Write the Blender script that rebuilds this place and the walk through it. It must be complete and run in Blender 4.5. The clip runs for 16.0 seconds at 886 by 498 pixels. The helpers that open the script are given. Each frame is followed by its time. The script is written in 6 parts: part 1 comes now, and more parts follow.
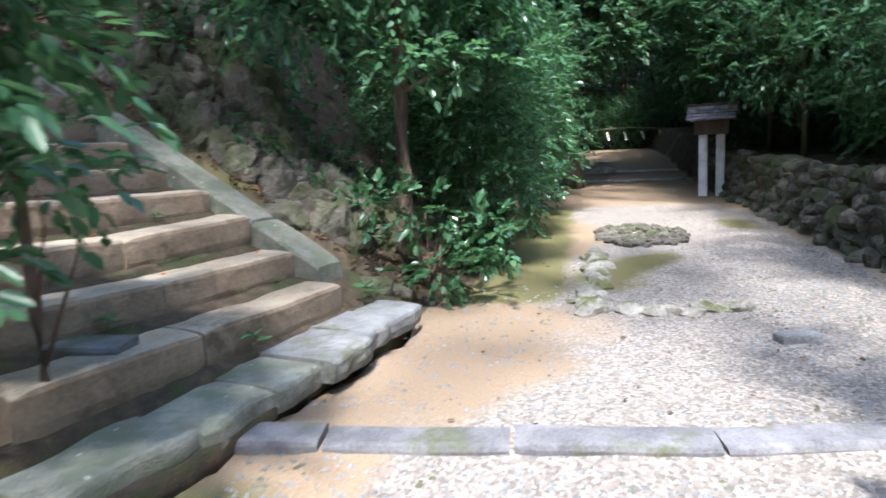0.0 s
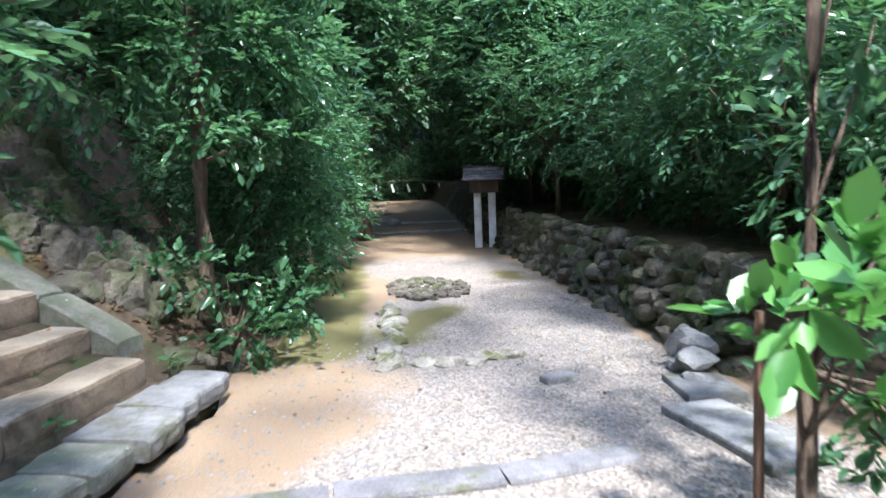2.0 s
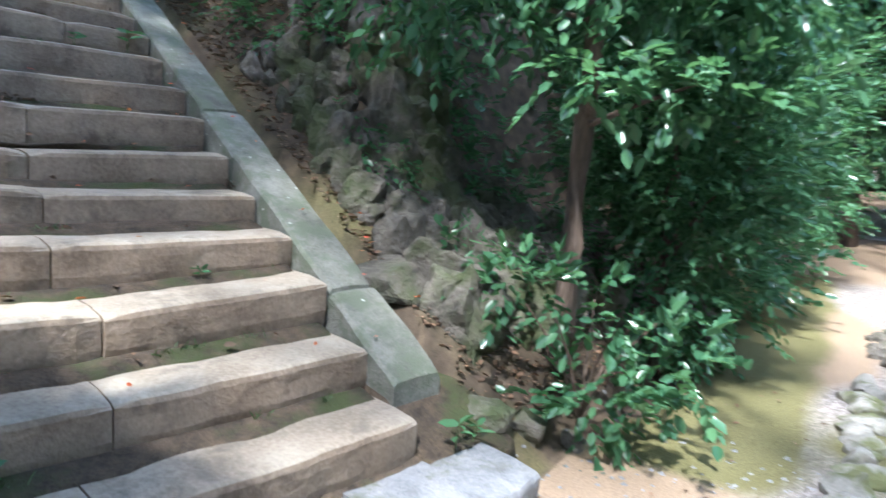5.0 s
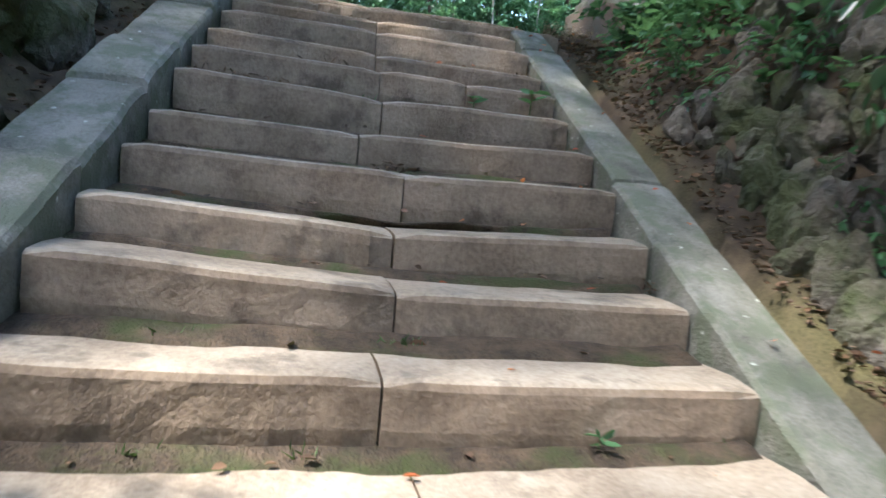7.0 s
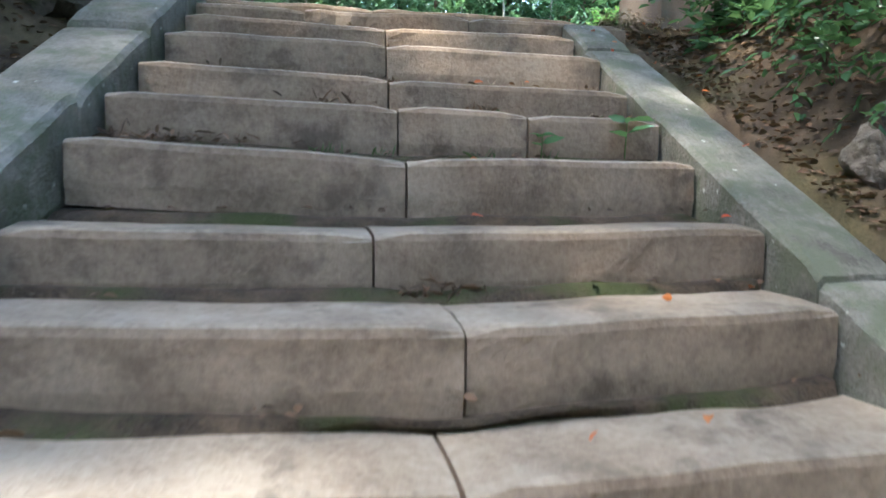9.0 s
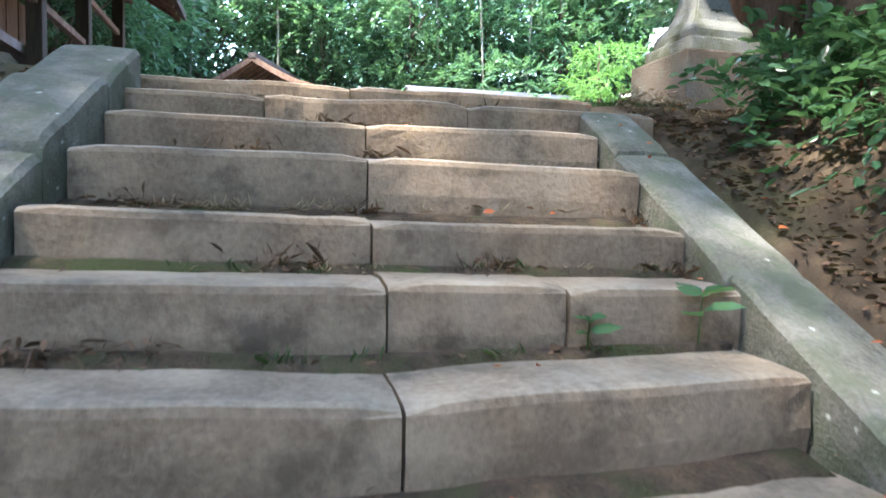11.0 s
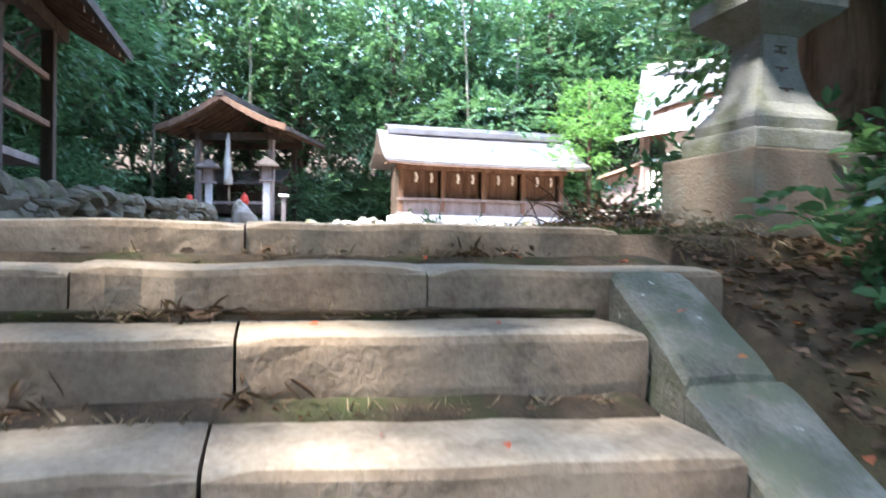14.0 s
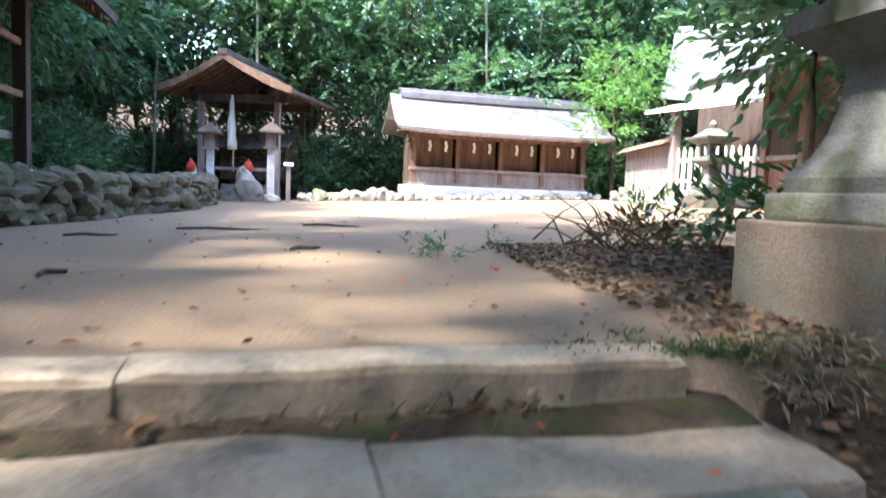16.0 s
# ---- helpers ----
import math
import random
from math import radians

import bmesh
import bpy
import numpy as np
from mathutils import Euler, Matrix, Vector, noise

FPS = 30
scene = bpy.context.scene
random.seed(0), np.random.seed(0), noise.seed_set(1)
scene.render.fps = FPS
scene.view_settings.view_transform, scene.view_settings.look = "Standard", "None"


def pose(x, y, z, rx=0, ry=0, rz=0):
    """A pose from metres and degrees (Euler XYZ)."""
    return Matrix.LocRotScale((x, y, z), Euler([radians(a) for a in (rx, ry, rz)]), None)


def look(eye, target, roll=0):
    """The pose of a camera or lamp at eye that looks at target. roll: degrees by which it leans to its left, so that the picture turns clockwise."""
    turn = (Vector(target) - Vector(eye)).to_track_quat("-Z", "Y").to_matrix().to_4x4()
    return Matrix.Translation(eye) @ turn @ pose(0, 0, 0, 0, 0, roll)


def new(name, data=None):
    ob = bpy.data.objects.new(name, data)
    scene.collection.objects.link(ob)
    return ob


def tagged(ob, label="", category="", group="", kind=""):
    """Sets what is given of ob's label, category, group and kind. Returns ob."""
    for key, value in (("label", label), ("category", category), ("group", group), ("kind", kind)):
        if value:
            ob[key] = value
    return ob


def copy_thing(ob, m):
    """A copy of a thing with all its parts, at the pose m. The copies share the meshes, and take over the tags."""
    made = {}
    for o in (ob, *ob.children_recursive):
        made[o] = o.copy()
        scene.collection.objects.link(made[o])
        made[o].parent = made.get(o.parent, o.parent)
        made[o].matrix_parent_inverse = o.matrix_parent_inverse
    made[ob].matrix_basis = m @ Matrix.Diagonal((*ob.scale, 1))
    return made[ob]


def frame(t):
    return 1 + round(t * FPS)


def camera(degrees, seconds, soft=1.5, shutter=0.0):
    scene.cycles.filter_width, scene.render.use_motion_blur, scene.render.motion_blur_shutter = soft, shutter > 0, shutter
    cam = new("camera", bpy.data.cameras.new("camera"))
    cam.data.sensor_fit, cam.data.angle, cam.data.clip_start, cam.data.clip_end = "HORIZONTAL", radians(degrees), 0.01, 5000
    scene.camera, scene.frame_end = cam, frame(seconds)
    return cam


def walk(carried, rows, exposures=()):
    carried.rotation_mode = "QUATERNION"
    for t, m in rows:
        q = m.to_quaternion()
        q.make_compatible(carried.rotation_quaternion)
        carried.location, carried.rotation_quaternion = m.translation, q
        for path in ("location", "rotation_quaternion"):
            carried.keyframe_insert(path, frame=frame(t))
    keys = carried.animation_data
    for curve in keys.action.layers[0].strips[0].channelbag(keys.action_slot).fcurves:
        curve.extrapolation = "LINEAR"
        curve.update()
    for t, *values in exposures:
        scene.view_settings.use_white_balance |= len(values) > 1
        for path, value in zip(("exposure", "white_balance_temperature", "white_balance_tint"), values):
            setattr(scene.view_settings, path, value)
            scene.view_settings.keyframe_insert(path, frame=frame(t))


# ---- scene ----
cam = camera(67.8, 16.0, shutter=0.5)
EXPO = 3.0
PATH = [
    (0, (1.389, 2.384, 1.186), (0.967, 4.32, 0.911), -2.4),
    (0.5, (1.43, 2.675, 1.184), (1.18, 4.639, 0.898), -3.6),
    (1, (1.296, 2.393, 1.361), (1.317, 4.371, 1.071), -1.4),
    (1.5, (1.28, 1.587, 1.345), (1.356, 3.577, 1.168), -3.2),
    (2, (1.31, 1.981, 1.389), (1.528, 3.962, 1.225), -1.9),
    (2.5, (1.376, 2.442, 1.414), (1.153, 4.427, 1.312), -1.5),
    (3, (1.373, 2.907, 1.405), (0.951, 4.851, 1.199), 0.1),
    (5.5, (1.167, 4.389, 1.554), (-0.122, 5.888, 1.251), 1.6),
    (6, (0.848, 4.638, 1.54), (-0.708, 5.867, 1.279), -0.7),
    (6.5, (0.512, 4.884, 1.547), (-1.246, 5.823, 1.391), 4.3),
    (7, (0.086, 4.974, 1.511), (-1.719, 5.824, 1.368), 4.8),
    (7.5, (-0.331, 5.128, 1.521), (-2.162, 5.897, 1.288), 3.9),
    (8, (-0.754, 5.207, 1.625), (-2.618, 5.903, 1.42), 2.7),
    (8.5, (-1.04, 5.164, 1.747), (-2.782, 6.095, 1.435), 4.4),
    (9, (-1.26, 5.385, 1.916), (-3.088, 6.179, 1.754), 0.5),
    (11.5, (-2.253, 5.674, 2.537), (-4.018, 6.614, 2.49), 1.0),
    (12, (-2.438, 5.795, 2.62), (-4.062, 6.962, 2.635), 2.6),
    (12.5, (-2.629, 5.961, 2.745), (-4.353, 6.972, 2.801), 0.7),
    (13, (-2.924, 6.016, 2.841), (-4.699, 6.939, 2.841), 0.5),
    (13.5, (-3.044, 6.091, 2.971), (-4.762, 7.109, 2.854), 1.4),
    (14, (-3.237, 6.325, 3.109), (-5.021, 7.229, 3.083), 0.8),
    (14.5, (-3.398, 6.415, 3.189), (-5.248, 7.172, 3.122), -0.2),
    (15, (-3.696, 6.469, 3.316), (-5.495, 7.325, 3.149), 1.3),
    (15.5, (-3.746, 6.469, 3.459), (-5.509, 7.384, 3.222), 2.6),
    (16, (-3.995, 6.78, 3.591), (-5.793, 7.642, 3.427), 2.2),
]
walk(cam, [(t, look(eye, target, roll)) for t, eye, target, roll in PATH],
     exposures=[(0.0, EXPO + 0.3, 5900, 9), (3.0, EXPO + 0.45, 5750, 9), (5.5, EXPO + 0.6, 5600, 8), (6.5, EXPO + 0.55, 6000, 10), (7.5, EXPO + 0.75, 6400, 11), (9.0, EXPO + 1.1, 6600, 11), (11.5, EXPO + 1.4, 6600, 11), (13.0, EXPO + 1.35, 6500, 11), (16.0, EXPO + 0.9, 6600, 13)])


# ---- daylight ----
SUN_FROM = Vector((0.10, -0.52, 0.85)).normalized()
world = bpy.data.worlds.new("sky")
scene.world = world
world.use_nodes = True
sky = world.node_tree.nodes.new("ShaderNodeTexSky")
sky.sky_type, sky.sun_disc = "NISHITA", False
sky.sun_elevation = math.asin(SUN_FROM.z)
sky.sun_rotation = math.atan2(SUN_FROM.x, SUN_FROM.y)
sky_light = world.node_tree.nodes["Background"]
sky_light.inputs["Strength"].default_value = 0.15
world.node_tree.links.new(sky.outputs["Color"], sky_light.inputs["Color"])
sun = new("sun", bpy.data.lights.new("sun", "SUN"))
sun.data.energy, sun.data.angle, sun.data.color = 1.5, radians(4.0), (1.0, 0.95, 0.86)
sun.matrix_basis = look(SUN_FROM * 40, (0, 0, 0))


# ---- materials ----
def material(name, colours, scale=4.0, rough=0.8, bump=0.3, fine=60.0, fine_bump=0.2, metal=0.0, spots=None,
             spot_scale=2.0, spot_amount=0.5, vary=0.0, spec=0.4, stretch=(1, 1, 1), world_space=True, top=None, dots=None):
    """Two scales of noise between colours, an optional second growth (moss, dirt, lichen) in patches, and relief."""
    m = bpy.data.materials.new(name)
    m.use_nodes = True
    n, l = m.node_tree.nodes, m.node_tree.links
    b = n["Principled BSDF"]
    b.inputs["Roughness"].default_value, b.inputs["Metallic"].default_value = rough, metal
    b.inputs["Specular IOR Level"].default_value = spec
    if world_space:
        src = n.new("ShaderNodeNewGeometry").outputs["Position"]
    else:
        src = n.new("ShaderNodeTexCoord").outputs["Object"]
    mp = n.new("ShaderNodeMapping")
    mp.inputs["Scale"].default_value = stretch
    l.new(src, mp.inputs["Vector"])

    def noise_node(sc, detail=6.0, rough_=0.6):
        t = n.new("ShaderNodeTexNoise")
        t.inputs["Scale"].default_value, t.inputs["Detail"].default_value = sc, detail
        t.inputs["Roughness"].default_value = rough_
        l.new(mp.outputs["Vector"], t.inputs["Vector"])
        return t.outputs["Fac"]

    big, small = noise_node(scale), noise_node(fine, 4.0)
    ramp = n.new("ShaderNodeValToRGB")
    stops = ramp.color_ramp.elements
    while len(stops) < len(colours):
        stops.new(0.5)
    for i, c in enumerate(colours):
        stops[i].position = 0.3 + 0.4 * i / max(1, len(colours) - 1)
        stops[i].color = (*c, 1)
    add = n.new("ShaderNodeMath")
    add.operation = "MULTIPLY_ADD"
    add.inputs[1].default_value = 0.45
    l.new(small, add.inputs[0])
    sub = n.new("ShaderNodeMath")
    sub.operation = "SUBTRACT"
    sub.inputs[1].default_value = 0.225
    l.new(big, sub.inputs[0])
    l.new(sub.outputs[0], add.inputs[2])
    l.new(add.outputs[0], ramp.inputs["Fac"])
    col = ramp.outputs["Color"]
    if spots:
        sp = noise_node(spot_scale, 8.0, 0.65)
        r2 = n.new("ShaderNodeValToRGB")
        lo = 0.62 - 0.25 * spot_amount
        r2.color_ramp.elements[0].position, r2.color_ramp.elements[1].position = lo, lo + 0.12
        l.new(sp, r2.inputs["Fac"])
        mix = n.new("ShaderNodeMixRGB")
        l.new(r2.outputs["Color"], mix.inputs["Fac"])
        l.new(col, mix.inputs["Color1"])
        mix.inputs["Color2"].default_value = (*spots, 1)
        col = mix.outputs["Color"]
    if vary:
        info = n.new("ShaderNodeObjectInfo")
        hsv = n.new("ShaderNodeHueSaturation")
        mr = n.new("ShaderNodeMapRange")
        mr.inputs["To Min"].default_value, mr.inputs["To Max"].default_value = 1 - vary, 1 + vary
        l.new(info.outputs["Random"], mr.inputs["Value"])
        l.new(mr.outputs["Result"], hsv.inputs["Value"])
        l.new(col, hsv.inputs["Color"])
        col = hsv.outputs["Color"]
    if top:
        # worn grey upper faces over earth-stained sides, plus painted-in sky light on the treads
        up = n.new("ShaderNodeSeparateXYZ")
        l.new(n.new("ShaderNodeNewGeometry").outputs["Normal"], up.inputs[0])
        # worn: share by which a face looks up, wear and painted light alike
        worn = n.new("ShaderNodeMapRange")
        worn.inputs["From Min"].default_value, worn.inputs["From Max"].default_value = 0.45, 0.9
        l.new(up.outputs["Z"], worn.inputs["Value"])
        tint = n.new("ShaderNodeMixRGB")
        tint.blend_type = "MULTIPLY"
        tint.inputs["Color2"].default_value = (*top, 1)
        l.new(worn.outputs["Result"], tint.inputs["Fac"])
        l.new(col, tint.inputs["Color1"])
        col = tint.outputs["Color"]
    if dots:
        cell = n.new("ShaderNodeTexVoronoi")
        cell.inputs["Scale"].default_value = dots[1]
        l.new(mp.outputs["Vector"], cell.inputs["Vector"])
        warp = n.new("ShaderNodeMath")
        warp.operation = "MULTIPLY_ADD"
        warp.inputs[1].default_value = 0.35
        l.new(small, warp.inputs[0])
        l.new(cell.outputs["Distance"], warp.inputs[2])
        r3 = n.new("ShaderNodeValToRGB")
        r3.color_ramp.elements[0].position, r3.color_ramp.elements[1].position = dots[2], dots[2] + 0.06
        r3.color_ramp.elements[0].color, r3.color_ramp.elements[1].color = (1, 1, 1, 1), (0, 0, 0, 1)
        l.new(warp.outputs[0], r3.inputs["Fac"])
        crust = n.new("ShaderNodeMixRGB")
        l.new(r3.outputs["Color"], crust.inputs["Fac"])
        l.new(col, crust.inputs["Color1"])
        crust.inputs["Color2"].default_value = (*dots[0], 1)
        col = crust.outputs["Color"]
    l.new(col, b.inputs["Base Color"])
    height = n.new("ShaderNodeMath")
    height.operation = "MULTIPLY_ADD"
    height.inputs[1].default_value = fine_bump
    l.new(small, height.inputs[0])
    l.new(big, height.inputs[2])
    bp = n.new("ShaderNodeBump")
    bp.inputs["Strength"].default_value, bp.inputs["Distance"].default_value = bump, 0.05
    l.new(height.outputs[0], bp.inputs["Height"])
    l.new(bp.outputs["Normal"], b.inputs["Normal"])
    return m


def leaf_material(name, dark, light, rough=0.38, glow=0.25):
    """Leaves: each its own green, waxy, with light passing through."""
    m = bpy.data.materials.new(name)
    m.use_nodes = True
    n, l = m.node_tree.nodes, m.node_tree.links
    b = n["Principled BSDF"]
    geo = n.new("ShaderNodeNewGeometry")
    ramp = n.new("ShaderNodeValToRGB")
    ramp.color_ramp.elements[0].color, ramp.color_ramp.elements[1].color = (*dark, 1), (*light, 1)
    l.new(geo.outputs["Random Per Island"], ramp.inputs["Fac"])
    l.new(ramp.outputs["Color"], b.inputs["Base Color"])
    b.inputs["Roughness"].default_value = rough
    b.inputs["Specular IOR Level"].default_value = 0.5
    tr = n.new("ShaderNodeBsdfTranslucent")
    bright = n.new("ShaderNodeMixRGB")
    bright.blend_type = "ADD"
    bright.inputs["Fac"].default_value = 1.0
    bright.inputs["Color2"].default_value = (0.03, 0.06, 0.0, 1)
    l.new(ramp.outputs["Color"], bright.inputs["Color1"])
    l.new(bright.outputs["Color"], tr.inputs["Color"])
    mix = n.new("ShaderNodeMixShader")
    mix.inputs["Fac"].default_value = glow
    l.new(b.outputs["BSDF"], mix.inputs[1])
    l.new(tr.outputs["BSDF"], mix.inputs[2])
    l.new(mix.outputs["Shader"], n["Material Output"].inputs["Surface"])
    return m


def ground_material():
    """Raked gravel on the lower path, sand in the upper yard, leaf litter and moss elsewhere, laid out by place."""
    m = bpy.data.materials.new("earth")
    m.use_nodes = True
    n, l = m.node_tree.nodes, m.node_tree.links
    b = n["Principled BSDF"]
    b.inputs["Roughness"].default_value = 0.92
    b.inputs["Specular IOR Level"].default_value = 0.2
    pos = n.new("ShaderNodeNewGeometry").outputs["Position"]

    def tex(sc, detail=5.0):
        t = n.new("ShaderNodeTexNoise")
        t.inputs["Scale"].default_value, t.inputs["Detail"].default_value = sc, detail
        l.new(pos, t.inputs["Vector"])
        return t.outputs["Fac"]

    def ramp(fac, stops):
        r = n.new("ShaderNodeValToRGB")
        while len(r.color_ramp.elements) < len(stops):
            r.color_ramp.elements.new(0.5)
        for e, (p, c) in zip(r.color_ramp.elements, stops):
            e.position, e.color = p, (*c, 1)
        l.new(fac, r.inputs["Fac"])
        return r.outputs["Color"]

    def mix(fac, a, c):
        x = n.new("ShaderNodeMixRGB")
        l.new(fac, x.inputs["Fac"])
        l.new(a, x.inputs["Color1"])
        l.new(c, x.inputs["Color2"])
        return x.outputs["Color"]

    vor = n.new("ShaderNodeTexVoronoi")
    vor.inputs["Scale"].default_value = 55.0
    l.new(pos, vor.inputs["Vector"])
    fine, mid, wide = tex(90.0), tex(9.0), tex(1.1, 6.0)
    pebble = ramp(vor.outputs["Color"], [(0.0, (0.10, 0.085, 0.076)), (0.5, (0.195, 0.168, 0.15)), (1.0, (0.33, 0.295, 0.268))])
    sandy = ramp(fine, [(0.3, (0.17, 0.122, 0.083)), (0.7, (0.27, 0.197, 0.135))])
    litter = ramp(mid, [(0.3, (0.03, 0.023, 0.016)), (0.55, (0.068, 0.05, 0.034)), (0.75, (0.12, 0.088, 0.06))])
    moss = ramp(fine, [(0.3, (0.07, 0.064, 0.026)), (0.7, (0.15, 0.135, 0.062))])
    attr = n.new("ShaderNodeVertexColor")
    attr.layer_name = "cover"
    sep = n.new("ShaderNodeSeparateColor")
    l.new(attr.outputs["Color"], sep.inputs["Color"])

    def edge(ch, amount=0.55):
        a = n.new("ShaderNodeMath")
        a.operation = "MULTIPLY_ADD"
        a.inputs[1].default_value = amount
        l.new(wide, a.inputs[0])
        l.new(sep.outputs[ch], a.inputs[2])
        r = n.new("ShaderNodeMapRange")
        r.inputs["From Min"].default_value, r.inputs["From Max"].default_value = 0.5 + amount * 0.35, 0.5 + amount * 0.65
        l.new(a.outputs[0], r.inputs["Value"])
        return r.outputs["Result"]

    col = mix(edge("Green"), litter, sandy)
    col = mix(edge("Red", 0.7), col, pebble)
    col = mix(edge("Blue", 0.8), col, moss)
    l.new(col, b.inputs["Base Color"])
    h = n.new("ShaderNodeMath")
    h.operation = "MULTIPLY_ADD"
    l.new(vor.outputs["Distance"], h.inputs[0])
    l.new(sep.outputs["Red"], h.inputs[1])
    l.new(fine, h.inputs[2])
    bp = n.new("ShaderNodeBump")
    bp.inputs["Strength"].default_value, bp.inputs["Distance"].default_value = 0.45, 0.012
    l.new(h.outputs[0], bp.inputs["Height"])
    l.new(bp.outputs["Normal"], b.inputs["Normal"])
    return m


EARTH = ground_material()
# top: treads lighter than risers, the sky light they catch put into colour
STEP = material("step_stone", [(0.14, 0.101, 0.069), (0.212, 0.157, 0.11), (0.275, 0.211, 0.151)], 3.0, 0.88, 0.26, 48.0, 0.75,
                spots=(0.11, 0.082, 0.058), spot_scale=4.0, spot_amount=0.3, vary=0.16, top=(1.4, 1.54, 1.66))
CURB = material("curb_stone", [(0.10, 0.10, 0.08), (0.19, 0.188, 0.155), (0.27, 0.265, 0.23)], 4.5, 0.9, 0.6, 70.0, 0.5,
                spots=(0.13, 0.145, 0.10), spot_scale=5.0, spot_amount=0.6, vary=0.14, dots=((0.48, 0.5, 0.44), 9.0, 0.21))
ROCK = material("rock", [(0.045, 0.039, 0.032), (0.10, 0.088, 0.072), (0.165, 0.146, 0.122)], 5.0, 0.92, 0.9, 30.0, 0.6,
                spots=(0.05, 0.06, 0.025), spot_scale=1.6, spot_amount=0.6, vary=0.15)
PALE = material("pale_stone", [(0.22, 0.21, 0.19), (0.34, 0.325, 0.30), (0.45, 0.43, 0.40)], 4.0, 0.9, 0.6, 50.0, 0.4,
                spots=(0.14, 0.14, 0.08), spot_scale=3.0, spot_amount=0.45, vary=0.15)
LANTERN = material("lantern_stone", [(0.105, 0.11, 0.105), (0.17, 0.178, 0.172), (0.24, 0.248, 0.24)], 3.0, 0.9, 0.5, 80.0, 0.35,
                   spots=(0.10, 0.11, 0.075), spot_scale=3.0, spot_amount=0.6)
PLINTH = material("plinth_stone", [(0.095, 0.076, 0.06), (0.135, 0.11, 0.087), (0.175, 0.148, 0.12)], 2.2, 0.92, 0.5, 70.0, 0.35,
                  spots=(0.13, 0.135, 0.115), spot_scale=2.6, spot_amount=0.6)
EDGE_STONE = material("edge_stone", [(0.13, 0.12, 0.10), (0.22, 0.205, 0.18), (0.32, 0.30, 0.265)], 5.0, 0.92, 0.6, 50.0, 0.4,
                      spots=(0.10, 0.105, 0.045), spot_scale=4.0, spot_amount=0.6, vary=0.2)
KERB_STONE = material("kerb_stone", [(0.075, 0.072, 0.08), (0.125, 0.12, 0.13), (0.18, 0.172, 0.182)], 5.0, 0.9, 0.5, 60.0, 0.4,
                      spots=(0.08, 0.085, 0.05), spot_scale=3.0, spot_amount=0.4, vary=0.15)
MOSS_ROCK = material("mossy_rock", [(0.06, 0.05, 0.034), (0.12, 0.102, 0.07), (0.18, 0.155, 0.112)], 4.0, 0.94, 0.7, 40.0, 0.5,
                     spots=(0.075, 0.078, 0.034), spot_scale=2.2, spot_amount=0.4, vary=0.15)
GREY_STONE = material("grey_stone", [(0.12, 0.12, 0.125), (0.20, 0.20, 0.205), (0.28, 0.275, 0.275)], 5.0, 0.9, 0.6, 60.0, 0.4,
                     spots=(0.10, 0.10, 0.06), spot_scale=3.0, spot_amount=0.4, vary=0.2)
SOIL = material("soil", [(0.03, 0.022, 0.015), (0.07, 0.05, 0.033), (0.12, 0.085, 0.055)], 9.0, 0.95, 0.8, 80.0, 0.5,
                spots=(0.05, 0.06, 0.02), spot_scale=2.5, spot_amount=0.5)
BARK = material("bark", [(0.045, 0.032, 0.024), (0.10, 0.07, 0.052), (0.15, 0.11, 0.085)], 7.0, 0.9, 0.9, 45.0, 0.5, stretch=(1, 1, 0.2))
RED_BARK = material("cedar_bark", [(0.06, 0.033, 0.022), (0.13, 0.075, 0.052), (0.19, 0.12, 0.09)], 9.0, 0.9, 1.0, 50.0, 0.5, stretch=(1, 1, 0.12))
PALE_BARK = material("bamboo_bark", [(0.09, 0.085, 0.06), (0.17, 0.16, 0.12), (0.26, 0.25, 0.20)], 5.0, 0.7, 0.4, 40.0, 0.3, stretch=(1, 1, 0.3))
WOOD = material("weathered_wood", [(0.10, 0.055, 0.036), (0.17, 0.10, 0.068), (0.24, 0.155, 0.11)], 6.0, 0.75, 0.4, 50.0, 0.4, stretch=(1, 1, 0.15))
DARK_WOOD = material("dark_wood", [(0.03, 0.022, 0.016), (0.06, 0.042, 0.032), (0.09, 0.066, 0.05)], 6.0, 0.8, 0.4, 50.0, 0.4, stretch=(1, 1, 0.2))
GREY_WOOD = material("grey_wood", [(0.16, 0.13, 0.12), (0.24, 0.20, 0.19), (0.31, 0.27, 0.26)], 5.0, 0.8, 0.4, 50.0, 0.4, stretch=(1, 1, 0.2))
COPPER = material("roof_sheet", [(0.23, 0.215, 0.22), (0.31, 0.295, 0.305), (0.38, 0.365, 0.38)], 1.6, 0.36, 0.12, 20.0, 0.2, metal=0.55, spec=0.6)
ROOF_DARK = material("bark_roof", [(0.045, 0.035, 0.03), (0.08, 0.062, 0.052), (0.12, 0.10, 0.085)], 5.0, 0.85, 0.6, 40.0, 0.5)
SHINGLE = material("shingle", [(0.07, 0.065, 0.075), (0.14, 0.13, 0.15), (0.22, 0.21, 0.235)], 6.0, 0.7, 0.5, 40.0, 0.4, vary=0.2)
PLASTER = material("white_plaster", [(0.70, 0.69, 0.66), (0.78, 0.77, 0.75), (0.82, 0.81, 0.79)], 1.5, 0.85, 0.15, 30.0, 0.2)
PAPER = material("white_paper", [(0.78, 0.78, 0.76), (0.84, 0.84, 0.82), (0.86, 0.86, 0.84)], 8.0, 0.7, 0.05, 40.0, 0.1)
WHITE_STONE = material("white_granite", [(0.42, 0.42, 0.43), (0.55, 0.55, 0.56), (0.64, 0.64, 0.65)], 5.0, 0.8, 0.3, 90.0, 0.4)
